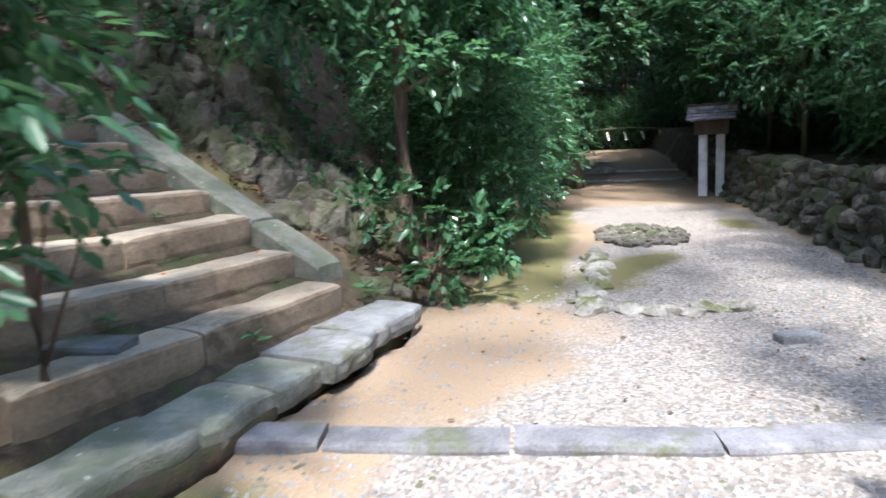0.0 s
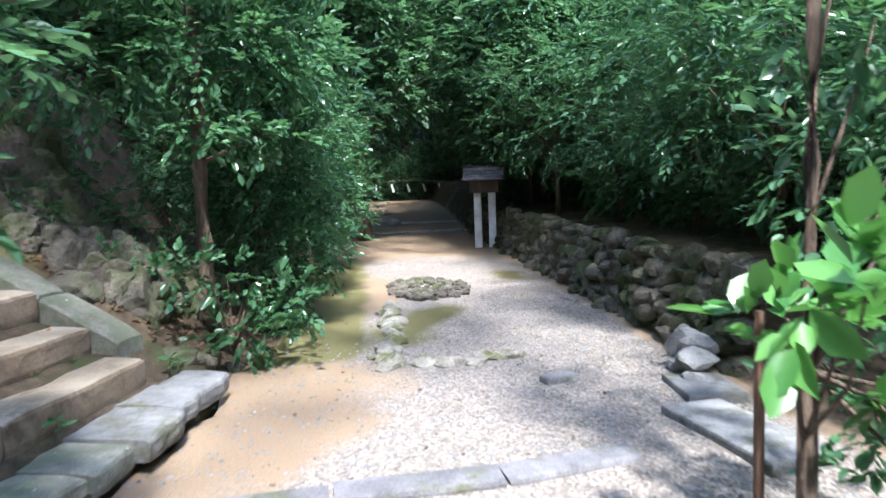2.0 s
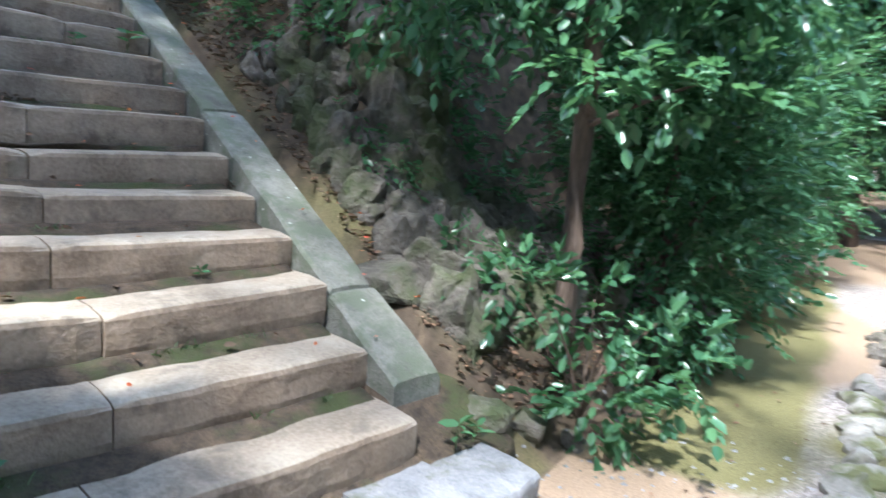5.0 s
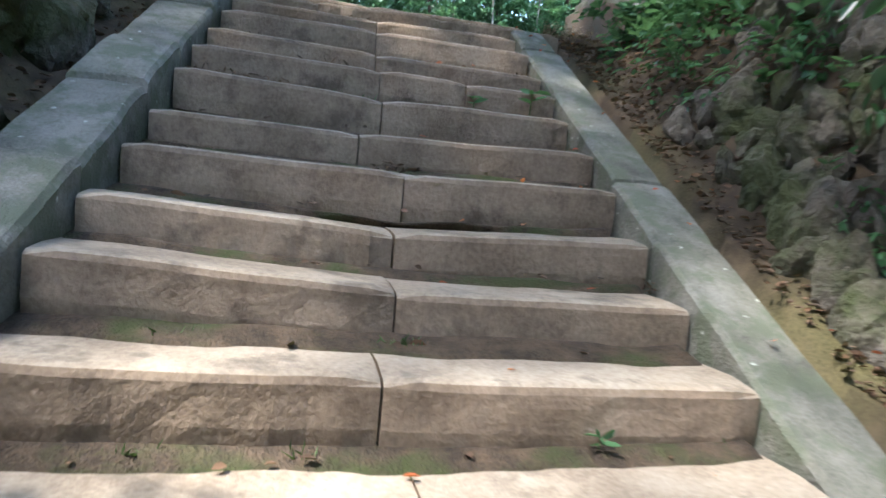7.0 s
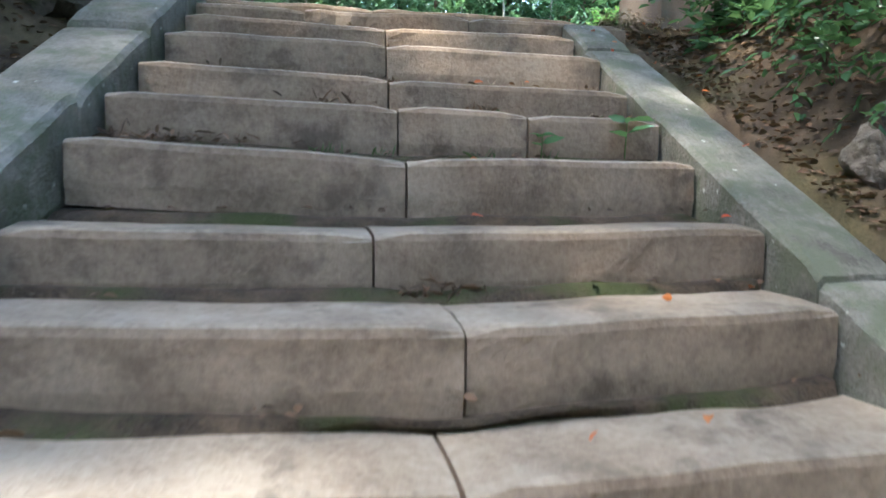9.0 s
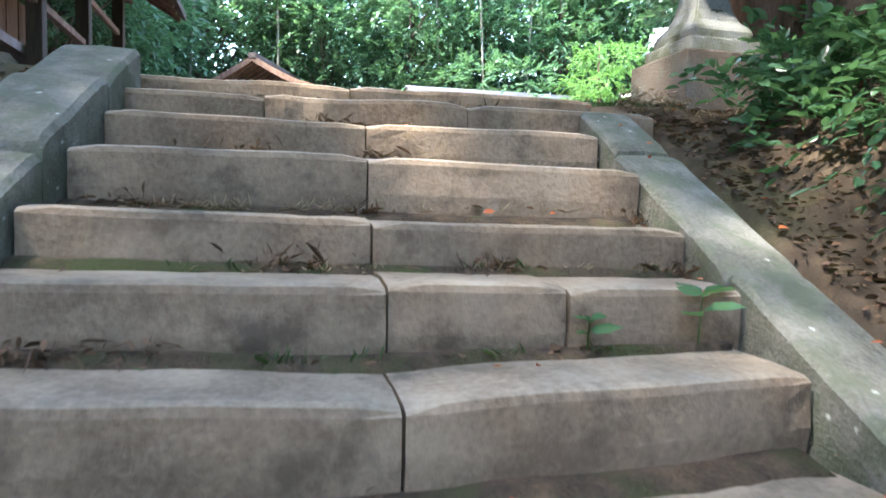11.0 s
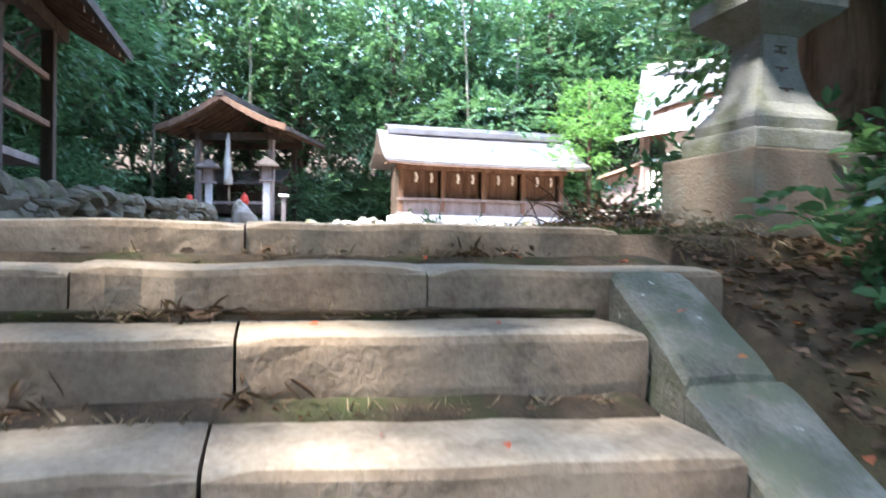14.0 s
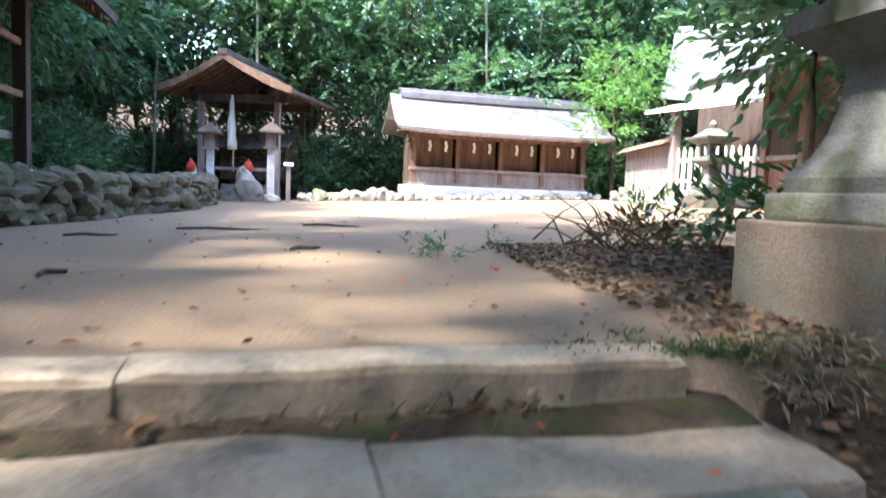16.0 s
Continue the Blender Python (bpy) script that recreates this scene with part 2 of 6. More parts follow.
CLOTH = material("striped_cloth", [(0.48, 0.49, 0.47), (0.58, 0.59, 0.57), (0.66, 0.67, 0.65)], 20.0, 0.85, 0.2, 40.0, 0.2, stretch=(6, 6, 0.2))
RED = material("red_cloth", [(0.45, 0.04, 0.03), (0.55, 0.06, 0.04), (0.6, 0.09, 0.06)], 6.0, 0.8, 0.2)
STRAW = material("dry_grass", [(0.20, 0.15, 0.09), (0.32, 0.25, 0.16), (0.42, 0.34, 0.24)], 12.0, 0.9, 0.2)
LEAF = leaf_material("evergreen_leaf", (0.036, 0.098, 0.052), (0.1, 0.215, 0.105), 0.25, 0.42)
LEAF_DEEP = leaf_material("deep_forest_leaf", (0.034, 0.088, 0.05), (0.105, 0.225, 0.115), 0.4, 0.45)
# for the shade crowns added overhead: little light passes, so the shade stays neutral
LEAF_CANOPY = leaf_material("canopy_leaf", (0.03, 0.06, 0.03), (0.07, 0.12, 0.055), 0.5, 0.12)
LEAF_YOUNG = leaf_material("young_leaf", (0.05, 0.16, 0.04), (0.14, 0.33, 0.085), 0.32, 0.4)
LEAF_MAPLE = leaf_material("maple_leaf", (0.06, 0.17, 0.05), (0.16, 0.32, 0.09), 0.5, 0.5)
LEAF_DRY = leaf_material("dry_leaf", (0.045, 0.028, 0.018), (0.17, 0.095, 0.055), 0.75, 0.1)
LEAF_RED = leaf_material("fallen_red_leaf", (0.42, 0.045, 0.025), (0.5, 0.17, 0.05), 0.6, 0.2)
GRASS = leaf_material("grass_blade", (0.03, 0.06, 0.02), (0.09, 0.14, 0.05), 0.5, 0.3)

# ---- mesh helpers ----
def thing(name, label, category, group="", kind="", m=None):
    ob = new(name)
    ob.empty_display_size = 0.2
    if m is not None:
        ob.matrix_basis = m
    return tagged(ob, label, category, group, kind)


def solid(name, bm, mat, smooth=False):
    me = bpy.data.meshes.new(name)
    bmesh.ops.recalc_face_normals(bm, faces=bm.faces)
    bm.to_mesh(me)
    bm.free()
    me.materials.append(mat)
    if smooth:
        me.polygons.foreach_set("use_smooth", [True] * len(me.polygons))
    return new(name, me)


def part(name, bm, mat, parent, label="", smooth=False, m=None):
    ob = solid(name, bm, mat, smooth)
    ob.parent = parent
    if m is not None:
        ob.matrix_basis = m
    return tagged(ob, label)


def box(bm, x0, x1, y0, y1, z0, z1, bevel=0.0, m=None):
    r = bmesh.ops.create_cube(bm, size=1.0, matrix=Matrix.Translation(((x0 + x1) / 2, (y0 + y1) / 2, (z0 + z1) / 2))
                              @ Matrix.Diagonal((x1 - x0, y1 - y0, z1 - z0, 1)))
    vs = r["verts"]
    if bevel:
        es = list({e for v in vs for e in v.link_edges})
        g = bmesh.ops.bevel(bm, geom=es, offset=bevel, segments=2, affect="EDGES", profile=0.6)
        vs = list({v for f in g["faces"] for v in f.verts} | {v for v in vs if v.is_valid})
    if m is not None:
        bmesh.ops.transform(bm, matrix=m, verts=vs)
    return vs


def boxes(*args, bevel=0.004):
    bm = bmesh.new()
    for a in args:
        box(bm, *a, bevel=bevel)
    return bm


def loft(bm, rings, closed=True, caps=True):
    """Faces between rings of equal vertex counts."""
    vr = [[bm.verts.new(p) for p in ring] for ring in rings]
    n = len(vr[0])
    for a, b in zip(vr, vr[1:]):
        for i in range(n if closed else n - 1):
            j = (i + 1) % n
            bm.faces.new((a[i], a[j], b[j], b[i]))
    if caps and closed:
        bm.faces.new(vr[0][::-1])
        bm.faces.new(vr[-1])
    return vr


def tube(bm, points, radii, sides=8, wobble=0.0, seed=0):
    """A tapering limb along points."""
    rnd = random.Random(seed)
    rings = []
    for i, (p, r) in enumerate(zip(points, radii)):
        p = Vector(p)
        d = (Vector(points[min(i + 1, len(points) - 1)]) - Vector(points[max(i - 1, 0)])).normalized()
        q = d.to_track_quat("Z", "Y").to_matrix()
        rings.append([p + q @ Vector((math.cos(t) * r, math.sin(t) * r, 0)) * (1 + wobble * rnd.uniform(-1, 1))
                      for t in [2 * math.pi * k / sides for k in range(sides)]])
    loft(bm, rings)


def rocky(bm, size, at=(0, 0, 0), seed=0, cuts=2, rough=0.22, turn=0.0, flat=0.0):
    """An angular stone of the given size."""
    rnd = random.Random(seed)
    r = bmesh.ops.create_icosphere(bm, subdivisions=cuts, radius=0.5)
    off = Vector((rnd.uniform(-50, 50), rnd.uniform(-50, 50), rnd.uniform(-50, 50)))
    planes = [(Vector((rnd.gauss(0, 1), rnd.gauss(0, 1), rnd.gauss(0, 1))).normalized(), rnd.uniform(0.27, 0.43)) for _ in range(9)]
    rot = Matrix.Rotation(turn, 4, "Z")
    for v in r["verts"]:
        p = v.co.copy()
        for nrm, d in planes:
            k = p.dot(nrm) - d
            if k > 0:
                p -= nrm * k
        p *= 1.0 + rough * (noise.noise(p * 3.0 + off) - 0.55 * abs(noise.noise(p * 6.5 + off)) + 0.25 * noise.noise(p * 14.0 + off))
        p = Vector((p.x * size[0] * 1.25, p.y * size[1] * 1.25, p.z * size[2] * 1.25))
        if flat and p.z > flat * size[2]:
            p.z = flat * size[2] + (p.z - flat * size[2]) * 0.2
        v.co = rot @ p + Vector(at)


# ---- the lie of the land: s runs to the right across the stairs, v up them ----
FOOT = Vector((-0.172, 6.405, 0.0))
STAIR = Matrix.Translation(FOOT) @ Matrix.Rotation(math.atan2(0.98, 0.2), 4, "Z")
TREAD, RISE, FLARE = 0.385, 0.205, 0.031


def to_sv(x, y):
    dx, dy = x - FOOT.x, y - FOOT.y
    return 0.2 * dx + 0.98 * dy, -0.98 * dx + 0.2 * dy


def place(s, v, z=None, turn=0.0):
    """A pose in the world from stair coordinates; turn is about z, 0 facing down the stairs."""
    p = STAIR @ Vector((s, v, 0))
    p.z = land(p.x, p.y) if z is None else z
    return Matrix.Translation(p) @ Matrix.Rotation(math.atan2(0.98, 0.2) + radians(turn), 4, "Z")


def ramp01(x, a, b):
    t = min(1.0, max(0.0, (x - a) / (b - a)))
    return t * t * (3 - 2 * t)


def nosing(v):
    return 0.40 + v / TREAD * RISE


def land(x, y):
    """Height of the ground."""
    s, v = to_sv(x, y)
    low = 0.028 * max(0.0, y - 6.0) + 0.55 * ramp01(y, 19.0, 26.0)
    low -= 0.05 * ramp01(-y, -5.2, -4.4)
    if x > 3.8 + 0.0 * y:
        low += (0.72 + 0.02 * (x - 4)) * ramp01(x, 3.85, 4.25) * ramp01(y, 5.5, 7.5)
    yard = 3.15 + 0.009 * max(0.0, v - 6) + 0.04 * min(8.5, max(-3.0, s)) * ramp01(v, 5.0, 14.0)
    low += min(9.0, 0.5 * max(0.0, y - 29)) + min(7.0, 0.35 * max(0.0, x - 9.5)) + min(7.0, 0.4 * max(0.0, -12 - y))
    yard += min(9.0, 0.35 * max(0.0, v - 27)) + min(6.0, 0.4 * max(0.0, -s - 9))
    w = v + (min(v, -x - 0.3) - v) * ramp01(y, 7.6, 10.0)
    lump = 0.18 * noise.noise((x * 0.9, y * 0.9, 3.0)) + 0.07 * noise.noise((x * 2.7, y * 2.7, 9.0))
    hill = yard * ramp01(w + 0.5 * noise.noise((s * 0.6, 0.0, 7.0)), 0.55, 2.6)
    side = max(s - (0.42 + FLARE * v / TREAD), (-2.62 + FLARE * v / TREAD) - s)
    if w < -0.35:
        z = low
    elif side < 0 and v < 5.45:
        z = min(nosing(v) - 0.42, 2.75)
        if v < 0.1:
            z = min(z, low + 0.02)
    else:
        beside = min(nosing(w) - 0.06, yard) if w > -0.1 else low
        k = ramp01(side, 0.12, 1.0) if v < 5.3 else 1.0
        z = max(low, beside + (max(hill, beside) - beside) * k)
        if w < 0.4:
            z = low + (z - low) * ramp01(w, -0.35, 0.4)
        if 0.3 < w < 6.0:
            z += lump * ramp01(w, 0.3, 1.5) * ramp01(side, 0.1, 0.6) * (1 - ramp01(v, 5.0, 5.8))
    if v > 5.45 and w > 5.0:
        z = yard + 0.015 * noise.noise((x * 0.8, y * 0.8, 0.0))
        if s > 0.7 and v < 9.0:
            z += 0.16 * ramp01(s, 0.9, 2.2) * (1 - ramp01(v, 6.8, 9.0))
    return z + 0.012 * noise.noise((x * 1.7, y * 1.7, 5.0))


def axis(lo, hi, fine_lo, fine_hi, step):
    a = list(np.arange(fine_lo, fine_hi, step))
    d, p = step, fine_hi
    while p < hi:
        a.append(p)
        d *= 1.25
        p += d
    d, p = step, fine_lo
    while p > lo:
        d *= 1.25
        p -= d
        a.insert(0, p)
    return a


def build_ground():
    xs, ys = axis(-400, 400, -8.0, 5.0, 0.11), axis(-400, 400, 2.0, 14.0, 0.11)
    nx, ny = len(xs), len(ys)
    verts = [(x, y, land(x, y)) for y in ys for x in xs]
    faces = [(j * nx + i, j * nx + i + 1, (j + 1) * nx + i + 1, (j + 1) * nx + i) for j in range(ny - 1) for i in range(nx - 1)]
    me = bpy.data.meshes.new("ground")
    me.from_pydata(verts, [], faces)
    cover = me.color_attributes.new("cover", "FLOAT_COLOR", "POINT")
    vals = []
    for x, y, z in verts:
        s, v = to_sv(x, y)
        gravel = sand = moss = 0.0
        if min(v, -x - 0.3 if y > 9 else v) < -0.2 and -8 < y:
            left = 0.6 + 0.9 * ramp01(y, 8, 11) - 0.9 * ramp01(y, 11, 13)
            gravel = ramp01(x, left - 0.3, left + 0.9) * (1 - ramp01(x, 3.5, 4.0)) * (1 - 0.75 * ramp01(y, 11.5, 16))
            sand = 1.0 - ramp01(x, 3.6, 4.2) - 0.6 * ramp01(y, 22, 30)
            bare = ramp01(y, 5.0, 6.2) * (1 - ramp01(y, 6.9, 8.2)) * (1 - ramp01(x, 0.8, 3.2))
            gravel = max(gravel, 0.35 * ramp01(x, -0.2, 0.5)) * (1 - 0.45 * bare)
            moss = 0.75 * ramp01(y, 7.0, 7.7) * (1 - ramp01(x, 1.0, 1.6)) * (1 - ramp01(y, 13, 16))
            moss = max(moss, 0.82 * math.exp(-((x - 1.85 - 0.25 * math.sin(2.1 * y)) / 0.5) ** 2 - ((y - 8.8) / 1.15) ** 2))
            moss = max(moss, 0.6 * math.exp(-((x - 3.4) / 0.4) ** 2 - ((y - 11.6) / 1.0) ** 2))
            moss = max(moss, 0.7 * math.exp(-((x + 0.1) / 0.7) ** 2 - ((y - 4.3) / 0.5) ** 2))
            if y < 4.9:
                gravel = ramp01(x, 0.2, 1.0)
        elif v > 5.3:
            sand = (1 - 0.95 * ramp01(s, 0.5, 2.0) * (1 - ramp01(v, 7.0, 9.6))) * (1 - ramp01(s, 9.5, 11)) * (1 - ramp01(-s, 3.5, 4.5)) * (1 - ramp01(v, 21, 23))
            moss = 0.35 * math.exp(-((s - 1.2) / 0.5) ** 2 - ((v - 5.6) / 0.3) ** 2)
        else:
            moss = 0.42 if side_of(s, v) < 0.35 else 0.25
        vals += [gravel, sand, moss, 1.0]
    cover.data.foreach_set("color", vals)
    me.materials.append(EARTH)
    me.polygons.foreach_set("use_smooth", [True] * len(me.polygons))
    return tagged(new("ground", me), "gravel path, sandy yard and leaf-strewn hillside soil", "ground", kind="structure")


def side_of(s, v):
    return max(s - (0.42 + FLARE * v / TREAD), (-2.62 + FLARE * v / TREAD) - s)


build_ground()


# ---- stairs ----
def step_block(s0, s1, v0, v1, z0, z1, seed, wear=0.012):
    """One long hewn block with a worn, uneven nosing."""
    rnd = random.Random(seed)
    bm = bmesh.new()
    n = max(4, int((s1 - s0) / 0.09))
    o = rnd.uniform(0, 90)
    rings = []
    for i in range(n + 1):
        s = s0 + (s1 - s0) * i / n
        w = wear * noise.noise((s * 3.1 + o, 0.0, 1.0)) + 0.6 * wear * noise.noise((s * 11 + o, 2.0, 1.0))
        h = 0.5 * wear * noise.noise((s * 2.3 + o, 5.0, 1.0))
        chip = 0.02 * max(0.0, noise.noise((s * 6 + o, 9.0, 1.0)) - 0.35)
        end = 0.012 if i in (0, n) else 0.0
        f = v0 + w + end
        rings.append([(s, f + 0.012, z0), (s, f + 0.004 * rnd.uniform(-1, 1), z0 + (z1 - z0) * 0.35), (s, f + 0.004 * rnd.uniform(-1, 1), z0 + (z1 - z0) * 0.7),
                      (s, f + chip, z1 - 0.028 + h - chip), (s, f + 0.010 + chip, z1 - 0.008 + h - end), (s, f + 0.03 + 1.5 * chip, z1 + h - end), (s, v0 + 0.16, z1 + h + 0.004 * rnd.uniform(-1, 1)),
                      (s, v1, z1 + h), (s, v1, z0)])
    loft(bm, rings)
    return bm


def tread_top(k):
    return {14: 3.03, 15: 3.165}.get(k, RISE * (k + 1) - 0.01)


LIE = {1: (0.0, 0.02, 0.0, 0.0, 0.0, 0.0), 2: (0.0, 0.03, 0.0, 0.0, 0.0, 0.005), 3: (0.0, 0.03, 0.0, 0.0, -0.01, 0.035), 4: (0.0, 0.05, -0.01, 0.018, -0.035, 0.014),
       5: (0.01, 0.065, 0.05, -0.02, 0.014, -0.02), 6: (0.0, 0.025, 0.07, -0.045, 0.025, -0.01), 7: (0.06, 0.02, -0.02, -0.01, 0.014, 0.005), 8: (0.02, 0.0, 0.01, -0.025, -0.02, -0.012),
       9: (0.03, 0.062, 0.0, 0.003, 0.04, 0.01), 10: (0.0, 0.044, 0.0, 0.02, -0.01, 0.0), 11: (0.0, 0.018, 0.0, -0.01, -0.045, -0.03), 12: (0.01, 0.029, 0.033, 0.032, -0.06, 0.005),
       13: (0.03, 0.02, 0.065, 0.015, -0.008, 0.008), 14: (-0.02, 0.0, -0.02, -0.006, -0.08, -0.006), 15: (0.0, 0.0, 0.0, 0.0, 0.0, 0.0)}


def lie(k, s):
    """Back and up, for step k at s, off the even rise."""
    v0, z0, v1, z1, v2, z2 = LIE[k]
    left, right, mid = -2.2 + FLARE * (k - 1), FLARE * (k - 1), -0.9
    f = (min(mid, max(left, s)) - left) / (mid - left)
    g = (max(mid, min(right, s)) - mid) / (right - mid)
    return (v0 + (v1 - v0) * f, z0 + (z1 - z0) * f) if s < mid else (v1 + (v2 - v1) * g, z1 + (z2 - z1) * g)


def build_stairs():
    stairs = thing("stone_stairs", "worn granite stairs of long hewn blocks with mossy joints", "stairs", kind="structure", m=STAIR)
    joints = {1: [-1.25], 2: [-1.1], 3: [-1.0], 4: [-1.07], 5: [-0.976], 6: [-0.932], 7: [-0.858], 8: [-1.025], 9: [-0.873],
              10: [-0.85, -0.312], 11: [-0.84], 12: [-0.80], 13: [-0.754], 14: [-1.203, -0.197], 15: [-0.75]}
    rnd = random.Random(4)
    for k in range(1, 16):
        v0, z1 = TREAD * (k - 1), tread_top(k)
        left, right = -2.2 + FLARE * (k - 1), FLARE * (k - 1) - 0.005
        if k == 1:
            left, right = -2.2, 0.0
        if k == 15:
            left, right = -2.9, 0.72
        if k == 14:
            left, right = -2.3, 0.86
        cuts = [left] + joints[k] + [right]
        for i, (a, b) in enumerate(zip(cuts, cuts[1:])):
            dv, dz, yaw = rnd.uniform(-0.006, 0.006), rnd.uniform(-0.006, 0.006), rnd.uniform(-0.003, 0.003)
            depth = (0.33 if k < 15 else 0.16) + rnd.uniform(0, 0.05)
            bm = step_block(a + 0.004, b - 0.004, v0 + dv, v0 + dv + depth, z1 - RISE - 0.02, z1 + dz, 10 * k + i, 0.014 if k < 14 else 0.03)
            bmesh.ops.rotate(bm, cent=((a + b) / 2, v0, z1), matrix=Matrix.Rotation(yaw, 3, "Z"), verts=bm.verts)
            for q in bm.verts:
                back, up = lie(k, q.co.x)
                q.co.y += back
                q.co.z += up
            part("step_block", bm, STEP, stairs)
        # earth gathered at the back of the tread, up to the next riser
        bm = bmesh.new()
        rings = []
        for i in range(25):
            s = left + 0.02 + (right - left - 0.04) * i / 24
            n1 = noise.noise((s * 4, k * 3.0, 0))
            back, up = lie(k, s)
            nxt = lie(min(15, k + 1), s)[0]
            e = 0.28 if k < 5 else 0.315
            rings.append([(s, v0 + back + e - 0.05 + 0.03 * n1, z1 + up - 0.05), (s, v0 + back + e + 0.035 * n1, z1 + up + 0.004), (s, v0 + nxt + TREAD - 0.03, z1 + up + 0.024 + 0.014 * n1),
                          (s, v0 + nxt + TREAD + 0.05, z1 + up + 0.034 + 0.012 * n1), (s, v0 + nxt + TREAD + 0.05, z1 + up - 0.05)])
        if k < 15:
            loft(bm, rings)
            part("soil_strip", bm, SOIL, stairs, "dark mossy soil gathered behind a tread", smooth=True)
        else:
            bm.free()
    # the lowest step: three flat irregular slabs
    for i, (a, b, v0, z1, d) in enumerate(((-0.42, 0.37, -0.46, 0.205, 0.42), (-0.93, -0.40, -0.52, 0.20, 0.47), (-1.28, -0.90, -0.44, 0.175, 0.40), (-1.75, -1.26, -0.40, 0.165, 0.36), (-2.4, -1.73, -0.36, 0.17, 0.34))):
        bm = step_block(a + 0.008, b - 0.008, v0, v0 + d, z1 - 0.13, z1, 300 + i, 0.045)
        for v in bm.verts:
            v.co.y += 0.05 * (v.co.x + 0.9) + 0.03 * noise.noise((v.co.x * 4, v.co.y * 4, i))
            v.co.z += 0.012 * noise.noise((v.co.x * 5, v.co.y * 5, 3.0))
        part("step_slab", bm, GREY_STONE if i < 2 else CURB, stairs, "flat flaking stone slab")
    bm = bmesh.new()
    loft(bm, [[(s, -0.36 + 0.05 * (s + 0.9), -0.1), (s, -0.40 + 0.05 * (s + 0.9) + 0.04 * noise.noise((s * 6, 0, 0)), 0.07), (s, -0.2, 0.11), (s, 0.0, 0.12), (s, 0.0, -0.1)] for s in np.linspace(-2.35, 0.33, 40)])
    part("soil_strip", bm, SOIL, stairs, "earth under the lowest slabs", smooth=True)
    bm = bmesh.new()
    loft(bm, [[(s, -0.12, 0.12), (s, -0.02, 0.20 + 0.01 * noise.noise((s * 5, 0, 0))), (s, 0.03, 0.235), (s, 0.03, 0.0)] for s in np.linspace(-2.3, 0.45, 20)])
    part("soil_strip", bm, SOIL, stairs, "dark mossy soil gathered behind a tread", smooth=True)
    bm = bmesh.new()
    loft(bm, [[(s, -0.14, 0.05), (s, -0.1, 0.18), (s, 0.25, 0.40), (s, 0.5, 0.44), (s, 0.5, 0.0)] for s in np.linspace(0.02, 0.55, 8)])
    part("soil_strip", bm, SOIL, stairs, "trodden earth at the stair foot", smooth=True)
    return stairs


def curb_slab(v0, v1, s_in, s_out, lift, drop, seed, skew=0.0):
    rnd = random.Random(seed)
    bm = bmesh.new()
    n = max(4, int((v1 - v0) / 0.06))
    rings = []
    for i in range(n + 1):
        v = v0 + (v1 - v0) * i / n
        z = nosing(v) + lift
        f = FLARE * v / TREAD
        j = 0.016 * noise.noise((v * 3.3 + seed, 0, 0))
        k = 0.012 * noise.noise((v * 5.3 + seed, 4, 0))
        e = 0.012 if i in (0, n) else 0.0
        rings.append([(s_in + f + j, v + skew, z - drop), (s_in + f + j, v, z - 0.02 - e), (s_in + f + 0.018 + j, v, z - e + k), ((s_in + s_out) / 2 + f, v, z + 0.006 - e + k),
                      (s_out + f - 0.02 - j, v, z - e), (s_out + f - j, v, z - 0.025 - e), (s_out + f - j, v + skew, z - drop)])
    loft(bm, rings)
    return bm


def build_curbs():
    right = thing("stair_curb", "sloping stone curb slabs with pale green lichen along the stairs", "curb", "stair curbs", m=STAIR)
    cuts = [0.20, 0.77, 1.95, 2.45, 3.55, 4.45, 4.93]
    for i, (a, b) in enumerate(zip(cuts, cuts[1:])):
        part("curb_slab", curb_slab(a + 0.006, b - 0.006, 0.005, 0.315 - 0.02 * (i % 2), -0.012 + 0.012 * (i % 2), 0.34, i), CURB, right)
    left = thing("stair_curb", "sloping stone curb slabs with pale green lichen along the stairs", "curb", "stair curbs", m=STAIR)
    cuts = [0.15, 1.1, 2.02, 2.75, 3.3, 4.1, 4.75, 5.25]
    for i, (a, b) in enumerate(zip(cuts, cuts[1:])):
        part("curb_slab", curb_slab(a + 0.008, b - 0.008, -2.56, -2.215, 0.07 + 0.03 * (i % 2), 0.42, 40 + i), CURB, left)


build_stairs()
build_curbs()


